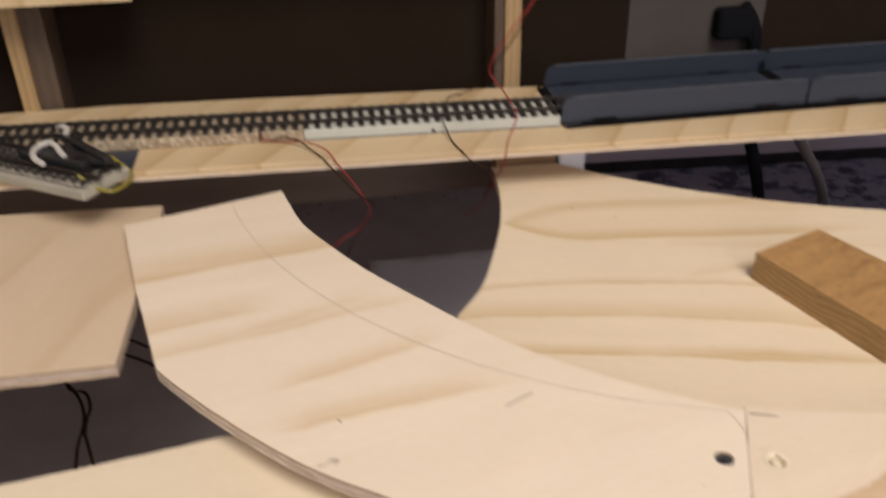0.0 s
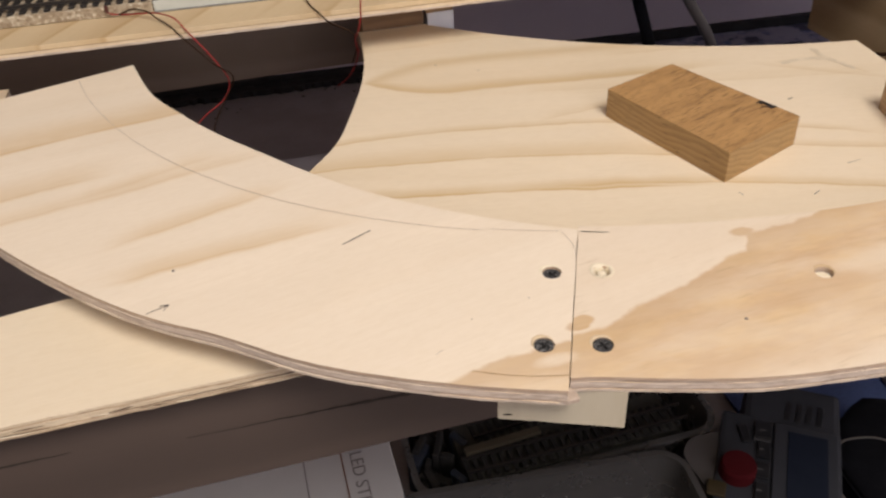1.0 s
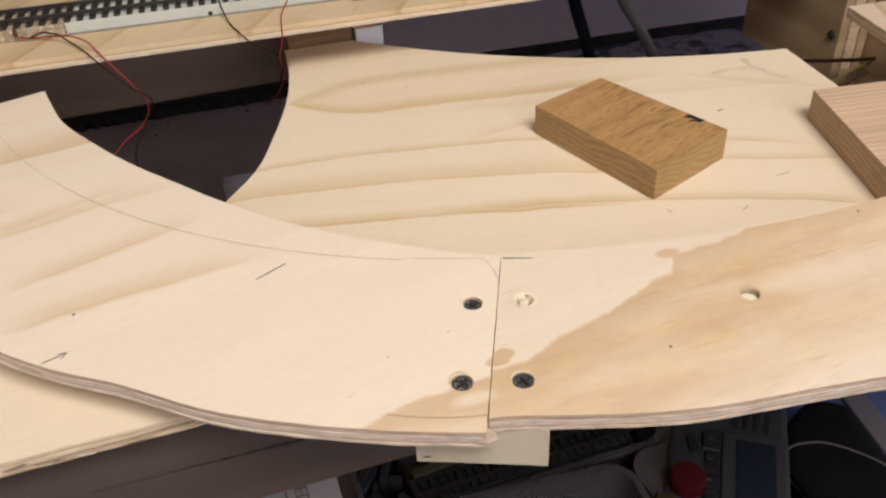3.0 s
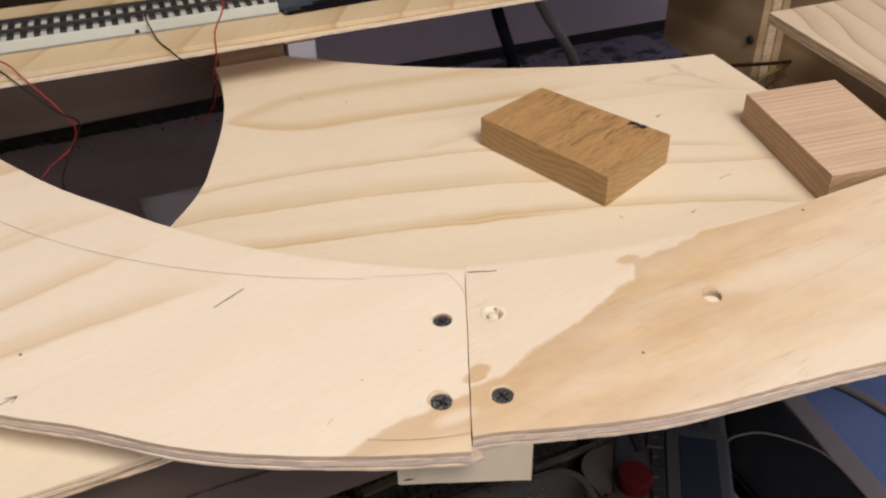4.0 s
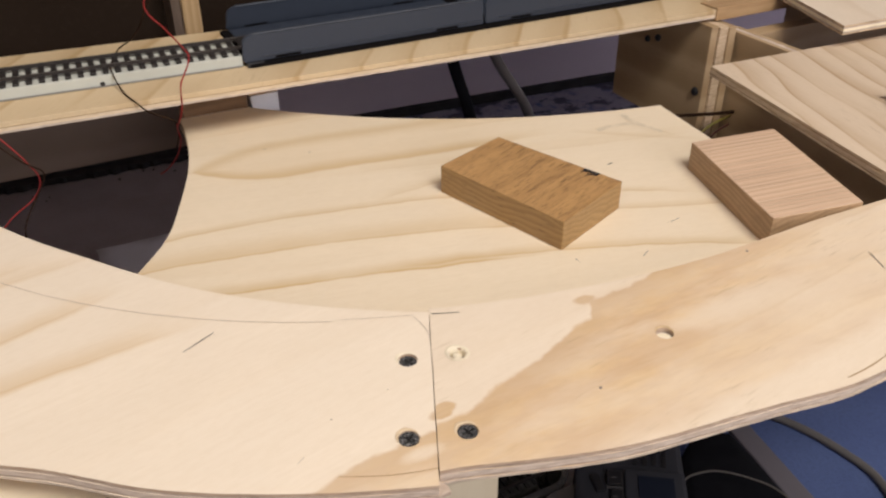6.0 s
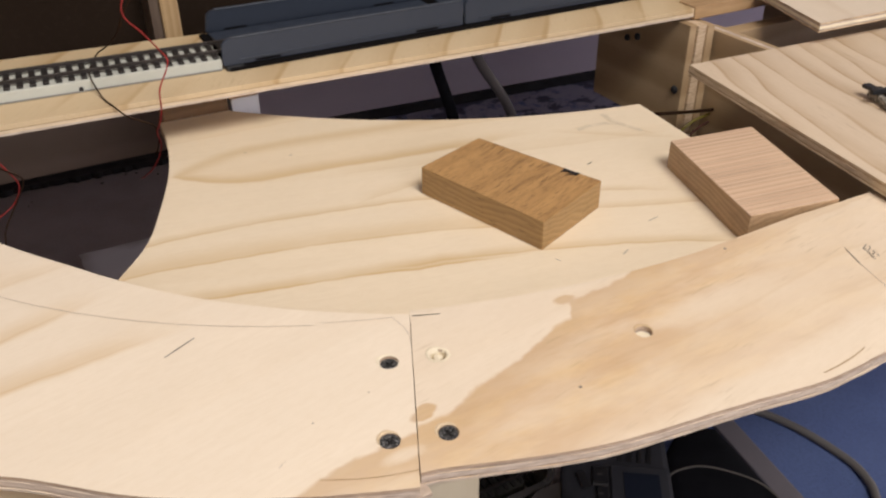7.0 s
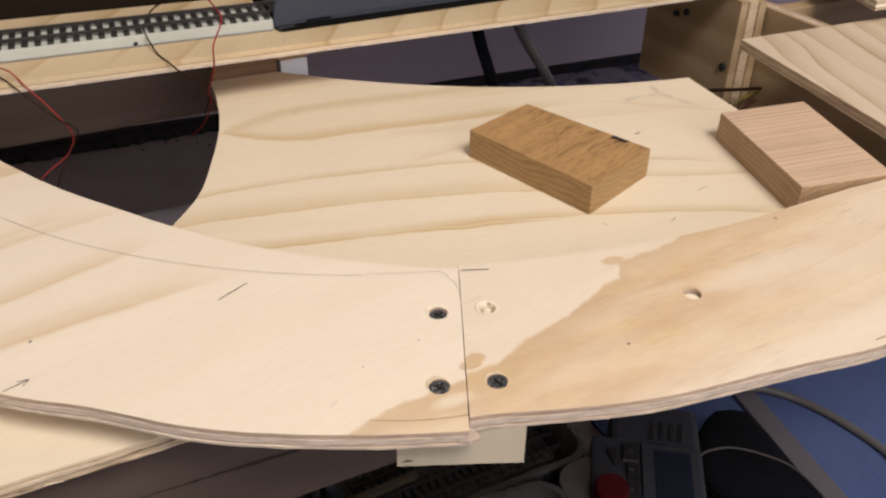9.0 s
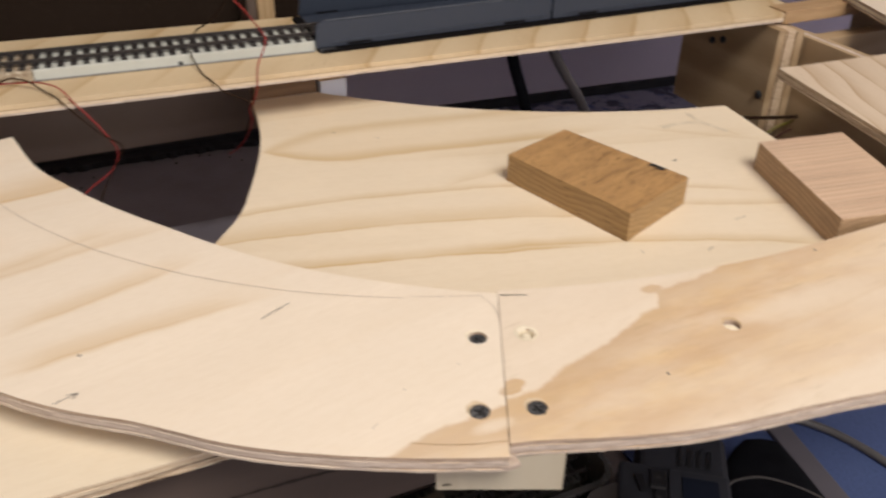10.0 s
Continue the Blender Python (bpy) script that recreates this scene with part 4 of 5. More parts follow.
grainy = ply_board("grainy_plywood_board", [(0.328, 0.184), (0.316, 0.118), (0.293, -0.005), (0.289, -0.030), (0.385, -0.025), (0.43, 0.055), (0.75, 0.075), (0.75, 0.158)], 0.0101, 0.0070, "grainy", "plywood board with bold wavy brown grain", seed=15.0, edges=("deck_core", "pale_edge", "deck_core", "pale_edge", "deck_core"))
upper = ply_board("upper_plywood_board", [(0.4365, 0.166), (0.80, 0.150), (0.80, 0.44), (0.530, 0.44)], 0.0284, 0.0070, "upper", "pale plywood board lying on the batten", seed=17.0, edges=("pale_edge", "cross_edge", "hole", "cross_edge", "pale_edge"))


def pencil(points, z, board, width=0.00045, mat="graphite"):
    part("pencil_line", ribbon_bm(points, z + 0.00022, width), mat, board, "thin grey pencil line")


def stroke(ax, ay, bx, by, bow=0.0, n=8):
    return [(ax + (bx - ax) * i / n + bow * math.sin(math.pi * i / n) * (by - ay), ay + (by - ay) * i / n - bow * math.sin(math.pi * i / n) * (bx - ax)) for i in range(n + 1)]


pencil(arc(0.1229, 0.3469, 0.3392, -167.7, -114.6, 90), 0, left, 0.00038, "faint")
pencil(arc(0.1229, 0.3469, 0.3380, -114.0, -108.6, 12), 0, left, 0.0003, "faint")
pencil(stroke(0.0145, 0.0255, 0.0125, 0.004, -0.10), 0, left, 0.0003, "faint")
pencil(stroke(0.0225, 0.0235, 0.034, 0.0190), 0, right, 0.0006, "ink")
pencil(stroke(-0.0800, 0.0475, -0.0660, 0.0545), 0, left, 0.0007)
pencil(stroke(-0.164, 0.0255, -0.1548, 0.0285), 0, left, 0.0005)
pencil(stroke(-0.1548, 0.0285, -0.1590, 0.0290), 0, left, 0.0005)
pencil(stroke(-0.1548, 0.0285, -0.1570, 0.0255), 0, left, 0.0005)
pencil(stroke(-0.0585, -0.0335, -0.0555, -0.0315), 0, left, 0.0003, "faint")
pencil(stroke(-0.0480, -0.0455, -0.0155, -0.0580, 0.04), 0, left, 0.0004, "hole_dark")
pencil(stroke(0.2350, -0.0305, 0.2300, -0.0430), 0, right, 0.0006)
pencil(stroke(0.2300, -0.0430, 0.2190, -0.0800), 0, right, 0.0003, "faint")
pencil(stroke(0.150, -0.0905, 0.178, -0.0875, 0.03), 0, right, 0.0007, "hole_dark")
pencil(stroke(0.153, 0.0370, 0.158, 0.0395), BIG_Z, big, 0.0005)
pencil(stroke(0.2005, 0.1315, 0.2045, 0.1325), BIG_Z, big, 0.0007, "ink")
pencil(stroke(0.1198, 0.0510, 0.1204, 0.0480), BIG_Z, big, 0.0004)
pencil(stroke(0.187, 0.0575, 0.196, 0.0590), BIG_Z, big, 0.0004)
pencil(stroke(0.0150, 0.2540, 0.0172, 0.2540), BIG_Z, big, 0.0007)
pencil(stroke(0.0395, 0.2360, 0.0415, 0.2360), BIG_Z, big, 0.0007)
for lift, pts in enumerate(([(0.226, 0.1775), (0.236, 0.1785), (0.248, 0.1775), (0.257, 0.1740), (0.261, 0.164), (0.2645, 0.153)], [(0.2568, 0.1745), (0.2562, 0.183), (0.2585, 0.192)])):
    part("grain_mark", ribbon_bm([(ax + (bx - ax) * k / 6 + 0.0004 * math.sin(9 * k), ay + (by - ay) * k / 6) for (ax, ay), (bx, by) in zip(pts, pts[1:]) for k in range(6)], BIG_Z + 0.00015 + 0.0001 * lift, 0.0050), "vein", big, "brown curved vein in the veneer")
# short unreadable note in pencil
for i in range(3):
    x = 0.2470 - 0.0012 * i
    y = -0.0335 - 0.0034 * i
    pencil(stroke(x, y, x - 0.0050, y - 0.0022, 0.1), 0, right, 0.0006)
    pencil(stroke(x - 0.0004, y - 0.0012, x - 0.0022, y - 0.0030, -0.3), 0, right, 0.0005)
    pencil(stroke(x - 0.0030, y - 0.0022, x - 0.0048, y - 0.0040, 0.3), 0, right, 0.0005)
pencil(stroke(0.2470, -0.0465, 0.2440, -0.0500, 0.3), 0, right, 0.0005)
pencil(stroke(0.2440, -0.0500, 0.2462, -0.0540, -0.3), 0, right, 0.0005)


def knot(x, y, z, r, board):
    part("nail_speck", lathe_bm([(r, 0.0), (r * 0.8, 0.0003), (r * 0.2, 0.00035)], (x, y, z), 10), "graphite" if r > 0.0005 else "faint", board)


for x, y, z, r, board in ((0.0597, -0.0500, 0, 0.0007, right), (0.1830, -0.0020, 0, 0.0007, right), (-0.1530, 0.0520, 0, 0.0007, left), (-0.0145, -0.0125, 0, 0.0004, left), (-0.040, -0.018, 0, 0.0004, left)):
    knot(x, y, z, r, board)


# ---- screws and torn holes ----
def screw(x, y, z, turn):
    """A countersunk cross-head wood screw, its head just below the surface."""
    it = thing("wood_screw", (x, y, z - 0.010), "black cross-head wood screw sunk in the plywood", "screw", "screws at the board joint")
    r, w, s = 0.0037, 0.00058, 0.0025
    cross = [(w, s), (-w, s), (-w, w), (-s, w), (-s, -w), (-w, -w), (-w, -s), (w, -s), (w, -w), (s, -w), (s, w), (w, w)]
    c, d = math.cos(radians(turn)), math.sin(radians(turn))
    cross = [(x + px * c - py * d, y + px * d + py * c) for px, py in cross]
    head = part("head", merge(slab_bm(ring(x, y, r, 28), z, z - 0.0012, [cross]), lathe_bm([(r, -0.0012), (0.0021, -0.0034), (0.0019, -0.0098)], (x, y, z), 24)), "screw", it)
    part("recess", slab_bm(cross, z - 0.0011, z - 0.0016), "ink", head, "dark cross recess")


for (x, y, z), turn in zip(SCREWS, (20, 38, 12)):
    screw(x, y, z, turn)


def raised_rim(x, y, board, seed, start=15.0, r0=0.0040, mat="hole"):
    """A pale lip of crushed fibres lifted round part of a drilled hole."""
    rnd = random.Random(seed)
    bm = bmesh.new()
    rows = []
    for i in range(17):
        u = i / 16
        a = radians(start + 165 * u)
        k = math.sin(math.pi * u) * rnd.uniform(0.7, 1.1)
        rows.append([bm.verts.new((x + r * math.cos(a), y + r * math.sin(a), z)) for r, z in ((r0, 0.0001), (r0 + 0.0003, 0.0001 + 0.0006 * k), (r0 + 0.0004 + 0.0015 * k, 0.00008))])
    for p, q in zip(rows, rows[1:]):
        bm.faces.new((p[0], p[1], q[1], q[0]))
        bm.faces.new((p[1], p[2], q[2], q[1]))
    part("raised_lip", bm, mat, board, "raised lip of crushed fibres round a hole", soft=True)


raised_rim(0.0, 0.0, left, 3)
raised_rim(-0.0186, -0.0402, left, 4, mat="lip")
raised_rim(0.0022, -0.0468, right, 5, mat="lip")
raised_rim(0.0200, -0.0055, right, 6)
raised_rim(0.1045, -0.0345, right, 8, -25.0, 0.0037, "crushed")
part("countersink", ragged(lathe_bm([(0.0051, 0.0002), (0.0044, 0.0004), (0.0037, 0.0001), (0.0033, -0.0016), (0.0030, -0.0034)], (0.0200, -0.0055, 0), 24, False), 0.0007, 2.0), "hole", right, "pale crushed rim of a hole", soft=True)
part("torn_plug", ragged(lathe_bm([(0.0031, -0.0068), (0.0030, -0.0034), (0.0022, -0.0024), (0.0019, -0.0006), (0.0006, -0.0003)], (0.0196, -0.0062, 0), 14), 0.0006, 5.0), "hole", right, "pale torn wood in a hole")
# Pale disc added to imitate the lit board seen through the hole.
part("lit_hole_disc", lathe_bm([(0.0037, -0.0069), (0.0036, -0.0020), (0.0004, -0.0016)], (0.1040, -0.0350, 0), 14), "hole", right, "pale disc for the lit board under a hole")

# ---- blocks ----
OAK = ((0.0915, 0.1485), (0.1415, 0.1672), (0.1725, 0.0835), (0.1180, 0.0610))


def block(name, corners, z0, z1, mats, label, bevel):
    holder = thing(name, (sum(c[0] for c in corners) / 4, sum(c[1] for c in corners) / 4, z0), label, "wood block", "loose wooden blocks")
    bm = slab_bm(list(corners), z1, z0)
    bmesh.ops.bevel(bm, geom=bm.edges[:], offset=bevel, segments=2, affect="EDGES", profile=0.6)
    bm.normal_update()
    for f in bm.faces:
        f.material_index = 0 if abs(f.normal.z) > 0.6 else 1
    part("block", bm, mats, holder)
    return holder


oak = block("oak_block", OAK, BIG_Z + 0.0001, 0.0015, ("oak", "oak_side"), "sawn brown oak block with a black ink mark", 0.0005)
part("ink_mark", ribbon_bm(stroke(0.1618, 0.1055, 0.1655, 0.0960), 0.0018, 0.0036), "ink", oak, "short black ink mark")
part("ink_mark", ribbon_bm(stroke(0.1590, 0.1045, 0.1630, 0.1010), 0.0018, 0.0010), "ink", oak, "short black ink mark")
part("ink_mark", ribbon_bm(stroke(0.1600, 0.1000, 0.1640, 0.0955), 0.0018, 0.0012), "ink", oak, "short black ink mark")
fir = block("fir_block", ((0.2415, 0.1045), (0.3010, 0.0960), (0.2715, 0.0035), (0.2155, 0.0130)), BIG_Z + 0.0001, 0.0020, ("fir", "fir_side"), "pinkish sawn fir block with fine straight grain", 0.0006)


# ---- track ----
TRACK_Y, SKEW = 0.3340, -3.6
ROAD_Z = 0.0275


def skewed(bm):
    """Turn a piece drawn along x to the line of the track."""
    return turned(bm, (0, TRACK_Y, 0), SKEW)


def track(name, x0, x1, z, gauge, group, label):
    """A length of model railway track."""
    mid = Matrix.Rotation(radians(SKEW), 4, "Z") @ Vector(((x0 + x1) / 2, 0, 0)) + Vector((0, TRACK_Y, z))
    it = thing(name, mid, label, "model track", group)
    pitch, half = 0.00769, gauge / 2 + 0.0086
    for s in (-1, 1):
        yy = TRACK_Y + s * gauge / 2
        part("rail", skewed(merge(box_bm(x0, x1, yy - 0.0010, yy + 0.0010, z + 0.0016, z + 0.0022, 0.0), box_bm(x0, x1, yy - 0.0004, yy + 0.0004, z + 0.0022, z + 0.0032, 0.0), box_bm(x0, x1, yy - 0.0008, yy + 0.0008, z + 0.0032, z + 0.0040, 0.0002, 1))), "rail", it)
    mesh = bpy.data.meshes.new("sleeper")
    bm = merge(box_bm(-0.0019, 0.0019, -half, half, 0, 0.0016, 0.0003, 1), *[box_bm(-0.0014, 0.0014, s * gauge / 2 - 0.0022, s * gauge / 2 + 0.0022, 0.0015, 0.0021, 0.0) for s in (-1, 1)])
    bm.to_mesh(mesh)
    bm.free()
    mesh.materials.append(M["sleeper"])
    for i in range(int((x1 - x0) / pitch)):
        ob = new("sleeper", mesh)
        ob.parent = it
        spot = Matrix.Rotation(radians(SKEW), 4, "Z") @ Vector((x0 + (i + 0.5) * pitch, random.uniform(-0.0002, 0.0002), 0)) + Vector((0, TRACK_Y, z))
        ob.location = spot - BASE[it.name]
        ob.rotation_euler.z = radians(SKEW)
    return it


foam = thing("foam_roadbed", (-0.066, TRACK_Y + 0.004, TRACK_Z), "off-white foam roadbed strip under the track", "roadbed")
part("strip", skewed(box_bm(-0.1570, 0.0250, TRACK_Y - 0.0195, TRACK_Y + 0.0200, TRACK_Z + 0.0001, ROAD_Z, 0.0008)), "foam", foam)
pin = part("pin", lathe_bm([(0.0016, 0), (0.0014, 0.0008), (0.0004, 0.0010)], (0, 0, 0), 10), "ink", foam, "small black pin head")
pin.matrix_basis = Matrix.Translation(Vector((-0.0675, 0.3187, 0.0219)) - BASE[foam.name]) @ Matrix.Rotation(radians(90), 4, "X") @ Matrix.Translation(BASE[foam.name])
part("base_layer", skewed(box_bm(-0.1570, 0.0240, TRACK_Y - 0.0210, TRACK_Y - 0.0196, TRACK_Z + 0.0002, TRACK_Z + 0.0010, 0.0002, 1)), "foam_base", foam, "thin grey base layer")
cork = thing("cork_roadbed", (-0.4, TRACK_Y + 0.025, TRACK_Z), "ballasted brown cork roadbed under the track", "roadbed")
part("strip", skewed(box_bm(-0.80, -0.1575, TRACK_Y - 0.0200, TRACK_Y + 0.0205, TRACK_Z + 0.0001, ROAD_Z, 0.0012)), "cork", cork)
track("main_track", -0.79725, 0.050, ROAD_Z + 0.0001, 0.0200, "model railway track", "dark model railway track with nickel rails")


# ---- slate grey bridge trough ----
def trough(x0, x1, first):
    it = thing("track_trough", ((x0 + x1) / 2, 0.35, TRACK_Z), "slate grey plastic trough section over the track", "track trough", "grey trough sections")
    zb, zt = TRACK_Z + 0.0024, 0.0440
    # Black base plate stands in for the shadow gap under the near wall.
    part("base", box_bm(x0 + (0.004 if first else -0.0008), x1, 0.3060, 0.390, TRACK_Z + 0.0002, zb + 0.0002, 0.0004), "gap", it, "base plate blackened for the gap under the wall")
    part("floor_plate", box_bm(x0 + 0.010, x1, 0.3135, 0.3860, zb + 0.0003, zb + 0.0014, 0.0003, 1), "trough", it)
    for y, lean, name in ((0.3105, 0.0010, "near_wall"), (0.3885, -0.0040, "far_wall")):
        bm = bmesh.new()
        cut = 0.0035 if first else 0.0008
        shift, zt = (0.009, 0.0405) if y > 0.35 else (0.0, 0.0414)
        outline = [(x0, zb + 0.002), (x0 + 0.0008, zb + 0.0004), (x1 - 0.0006, zb + 0.0004), (x1 - 0.0006, zt), (x0 + cut + 0.002, zt), (x0 + cut * 0.4, zt - 0.003)]
        faces = []
        for dy in (0.0, 0.0026):
            faces.append([bm.verts.new((px + (shift if first else 0), y + dy + lean * (pz - zb) / (zt - zb) * 1.0, pz)) for px, pz in outline])
        bm.faces.new(faces[0])
        bm.faces.new(faces[1][::-1])
        for i in range(len(outline)):
            bm.faces.new((faces[0][i - 1], faces[0][i], faces[1][i], faces[1][i - 1]))
        bmesh.ops.bevel(bm, geom=bm.edges[:], offset=0.0006, segments=2, affect="EDGES")
        wall = part(name, bm, "trough", it)
        part("ledge", box_bm(x0 + 0.012 + (shift if first else 0), x1 - 0.004, y - 0.0007, y + 0.0001, zb + 0.0036, zb + 0.0044, 0.0002, 1), "trough", wall)
        # The lip's highlight is put into its colour.
        part("top_lip", box_bm(x0 + 0.008 + (shift if first else 0), x1 - 0.002, y + lean - 0.0004, y + lean + 0.0030, zt - 0.0004, zt + 0.0006, 0.0003, 1), "worn_lip", wall, "lip with its highlight painted paler")
        for k in range(2):
            sx = x0 + 0.032 + (x1 - x0) * 0.66 * k
            part("slot", box_bm(sx - 0.009, sx + 0.009, y - 0.0006, y + 0.0002, zb + 0.0012, zb + 0.0026, 0.0002, 1), "gap", wall, "dark narrow slot")
    if first:
        part("foot", box_bm(x0 + 0.002, x0 + 0.014, 0.307, 0.316, TRACK_Z + 0.0002, TRACK_Z + 0.0032, 0.0008), "trough_dark", it, "black foot")


trough(0.0235, 0.2125, True)
trough(0.2135, 0.4240, False)


# ---- turnout and point motor beside the main line ----
turnout = thing("branch_track", (-0.36, 0.29, TRACK_Z), "branch of ballasted model track ending beside the shelf edge", "model track", "model railway track")
axis = -34.0
c0 = Vector((-0.290, 0.258, 0))
part("roadbed", turned(box_bm(c0.x - 0.24, c0.x, c0.y - 0.004, c0.y + 0.036, 0.0202, 0.0265, 0.001), c0, axis), "foam_dull", turnout, "pale foam roadbed")
part("ballast", turned(box_bm(c0.x - 0.24, c0.x - 0.002, c0.y - 0.001, c0.y + 0.034, 0.0266, 0.0284, 0.0008), c0, axis), "stones", turnout, "grey ballast")
for s in (0.008, 0.026):
    part("rail", turned(box_bm(c0.x - 0.24, c0.x + 0.004, c0.y + s - 0.0009, c0.y + s + 0.0009, 0.0300, 0.0326, 0.0002, 1), c0, axis), "rail", turnout)
for i in range(30):
    part("sleeper", turned(box_bm(c0.x - 0.006 - i * 0.0078, c0.x - 0.003 - i * 0.0078, c0.y + 0.001, c0.y + 0.033, 0.0284, 0.0301, 0.0), c0, axis), "sleeper", turnout)
part("bracket", box_bm(-0.300, -0.270, 0.2975, 0.330, TRACK_Z + 0.0002, TRACK_Z + 0.0012, 0.0003), "trough", turnout, "grey card tab")
motor = thing("point_motor", (-0.30, 0.315, 0.0284), "black point motor with a white lever and yellow wire", "point motor")
part("case", turned(merge(box_bm(-0.340, -0.286, 0.287, 0.302, 0.0302, 0.0365, 0.0015), box_bm(-0.330, -0.300, 0.300, 0.310, 0.0302, 0.0345, 0.001)), (-0.310, 0.295, 0), -34), "key", motor)


def limb(ax, ay, bx, by, w, z0, z1):
    """A flat moulded arm between two places."""
    cx, cy, run = (ax + bx) / 2, (ay + by) / 2, math.hypot(bx - ax, by - ay) / 2
    return turned(box_bm(cx - run - w / 2, cx + run + w / 2, cy - w / 2, cy + w / 2, z0, z1, 0.0010), (cx, cy, 0), math.degrees(math.atan2(by - ay, bx - ax)))


part("arm", merge(limb(-0.313, 0.322, -0.280, 0.279, 0.0056, 0.0335, 0.0385), limb(-0.311, 0.317, -0.303, 0.287, 0.0050, 0.0333, 0.0370), limb(-0.303, 0.286, -0.280, 0.278, 0.0045, 0.0331, 0.0365)), "key", motor, "black forked arm")
part("lever", tube_bm([(-0.3185, 0.281, 0.036), (-0.3255, 0.290, 0.037), (-0.3270, 0.301, 0.038), (-0.3210, 0.3085, 0.039), (-0.3145, 0.302, 0.039), (-0.3115, 0.296, 0.038), (-0.3070, 0.288, 0.037)], 0.0019), "dull_white", motor, "white bent lever")
part("lever", tube_bm([(-0.3215, 0.341, 0.036), (-0.3180, 0.336, 0.039), (-0.3135, 0.331, 0.0395), (-0.3125, 0.322, 0.0390)], 0.0019), "dull_white", motor, "white bent lever")
part("wire_loop", tube_bm([(-0.296, 0.268, 0.032), (-0.285, 0.264, 0.024), (-0.277, 0.262, 0.0225), (-0.270, 0.270, 0.0225), (-0.268, 0.280, 0.0225), (-0.271, 0.292, 0.0225), (-0.283, 0.300, 0.0300)], 0.0012), "yellow_wire", motor, "thin yellow wire loop")

# piece of ballasted track on the grainy board
stub = thing("track_stub", (0.434, 0.07, 0.0101), "end of ballasted track on the grainy board", "model track", "model railway track")
part("ballast", turned(box_bm(0.389, 0.513, 0.047, 0.086, 0.0102, 0.0162, 0.0022), (0.393, 0.07, 0), -24), "stones", stub, "grey speckled ballast")
for s in (0.058, 0.074):
    part("rail", turned(box_bm(0.387, 0.513, s - 0.0009, s + 0.0009, 0.0180, 0.0206, 0.0002, 1), (0.393, 0.07, 0), -24), "rail", stub)
for i in range(14):
    part("sleeper", turned(box_bm(0.393 + i * 0.0078, 0.3965 + i * 0.0078, 0.050, 0.083, 0.0163, 0.0181, 0.0), (0.393, 0.07, 0), -24), "sleeper", stub)
part("joiner", turned(merge(box_bm(0.384, 0.402, 0.0725, 0.0755, 0.0172, 0.0205, 0.0006), box_bm(0.389, 0.395, 0.0765, 0.088, 0.0165, 0.0190, 0.0006), box_bm(0.396, 0.406, 0.0560, 0.0590, 0.0172, 0.0200, 0.0006)), (0.393, 0.07, 0), -10), "key", stub, "black rail clip")
stub.location += Vector((-0.0090, -0.0046, 0))


# ---- wires ----
def wire(name, points, r, mat, label, group="feeder wires of the track"):
    it = thing(name, points[-1], label, "wire", group)
    part("lead", tube_bm(points, r, 8, 8), mat, it, soft=True)


wire("red_feeder_wire", [(0.002, 0.245, 0.165), (-0.017, 0.250, 0.127), (-0.030, 0.254, 0.107), (-0.0405, 0.262, 0.0835), (-0.0300, 0.270, 0.0660), (-0.0205, 0.279, 0.0510), (-0.0172, 0.281, 0.0445), (-0.0205, 0.273, 0.0405), (-0.0285, 0.2590, 0.0345), (-0.0295, 0.2620, 0.0200), (-0.0315, 0.270, 0.007), (-0.031, 0.284, -0.001), (-0.029, 0.300, -0.012), (-0.027, 0.308, -0.022), (-0.029, 0.318, -0.036), (-0.034, 0.330, -0.050), (-0.040, 0.345, -0.062)], 0.00050, "red_wire", "thin red feeder wire hanging over the shelf edge")
wire("brown_feeder_wire", [(0.004, 0.248, 0.165), (-0.026, 0.256, 0.105), (-0.0390, 0.266, 0.0815), (-0.0420, 0.290, 0.0630), (-0.0450, 0.325, 0.0455), (-0.0484, 0.3616, 0.0300), (-0.054, 0.3500, 0.0286), (-0.0590, 0.3330, 0.0285), (-0.0603, 0.3230, 0.0288), (-0.0600, 0.3130, 0.0262), (-0.0578, 0.2980, 0.0212), (-0.0540, 0.2810, 0.0205), (-0.0475, 0.2770, 0.0140), (-0.034, 0.276, 0.006), (-0.0295, 0.298, -0.010), (-0.0275, 0.310, -0.02), (-0.030, 0.322, -0.036)], 0.00052, "black_wire", "thin dark brown feeder wire beside the track")
wire("red_loop_wire", [(-0.1875, 0.3245, 0.0275), (-0.1870, 0.3235, 0.0240), (-0.1803, 0.3226, 0.0222), (-0.1661, 0.3182, 0.0225), (-0.1545, 0.3041, 0.0260), (-0.1441, 0.2894, 0.0260), (-0.1378, 0.2850, 0.0177), (-0.1290, 0.2800, 0.0060), (-0.123, 0.2780, -0.0040), (-0.1185, 0.2820, -0.0180), (-0.125, 0.2900, -0.0340), (-0.142, 0.2950, -0.0480), (-0.16, 0.300, -0.07)], 0.00050, "red_wire", "thin red wire looping down from the cork roadbed")
wire("dark_loop_wire", [(-0.1810, 0.3226, 0.0220), (-0.1761, 0.3207, 0.0240), (-0.1701, 0.3169, 0.0265), (-0.1612, 0.3077, 0.0265), (-0.1554, 0.3040, 0.0225), (-0.1472, 0.2885, 0.0212), (-0.1413, 0.2840, 0.0149), (-0.1260, 0.2770, -0.0020), (-0.1155, 0.2800, -0.0140), (-0.1230, 0.2880, -0.0320), (-0.135, 0.2920, -0.0550), (-0.137, 0.2950, -0.0850)], 0.00050, "black_wire", "thin dark wire beside the red loop")
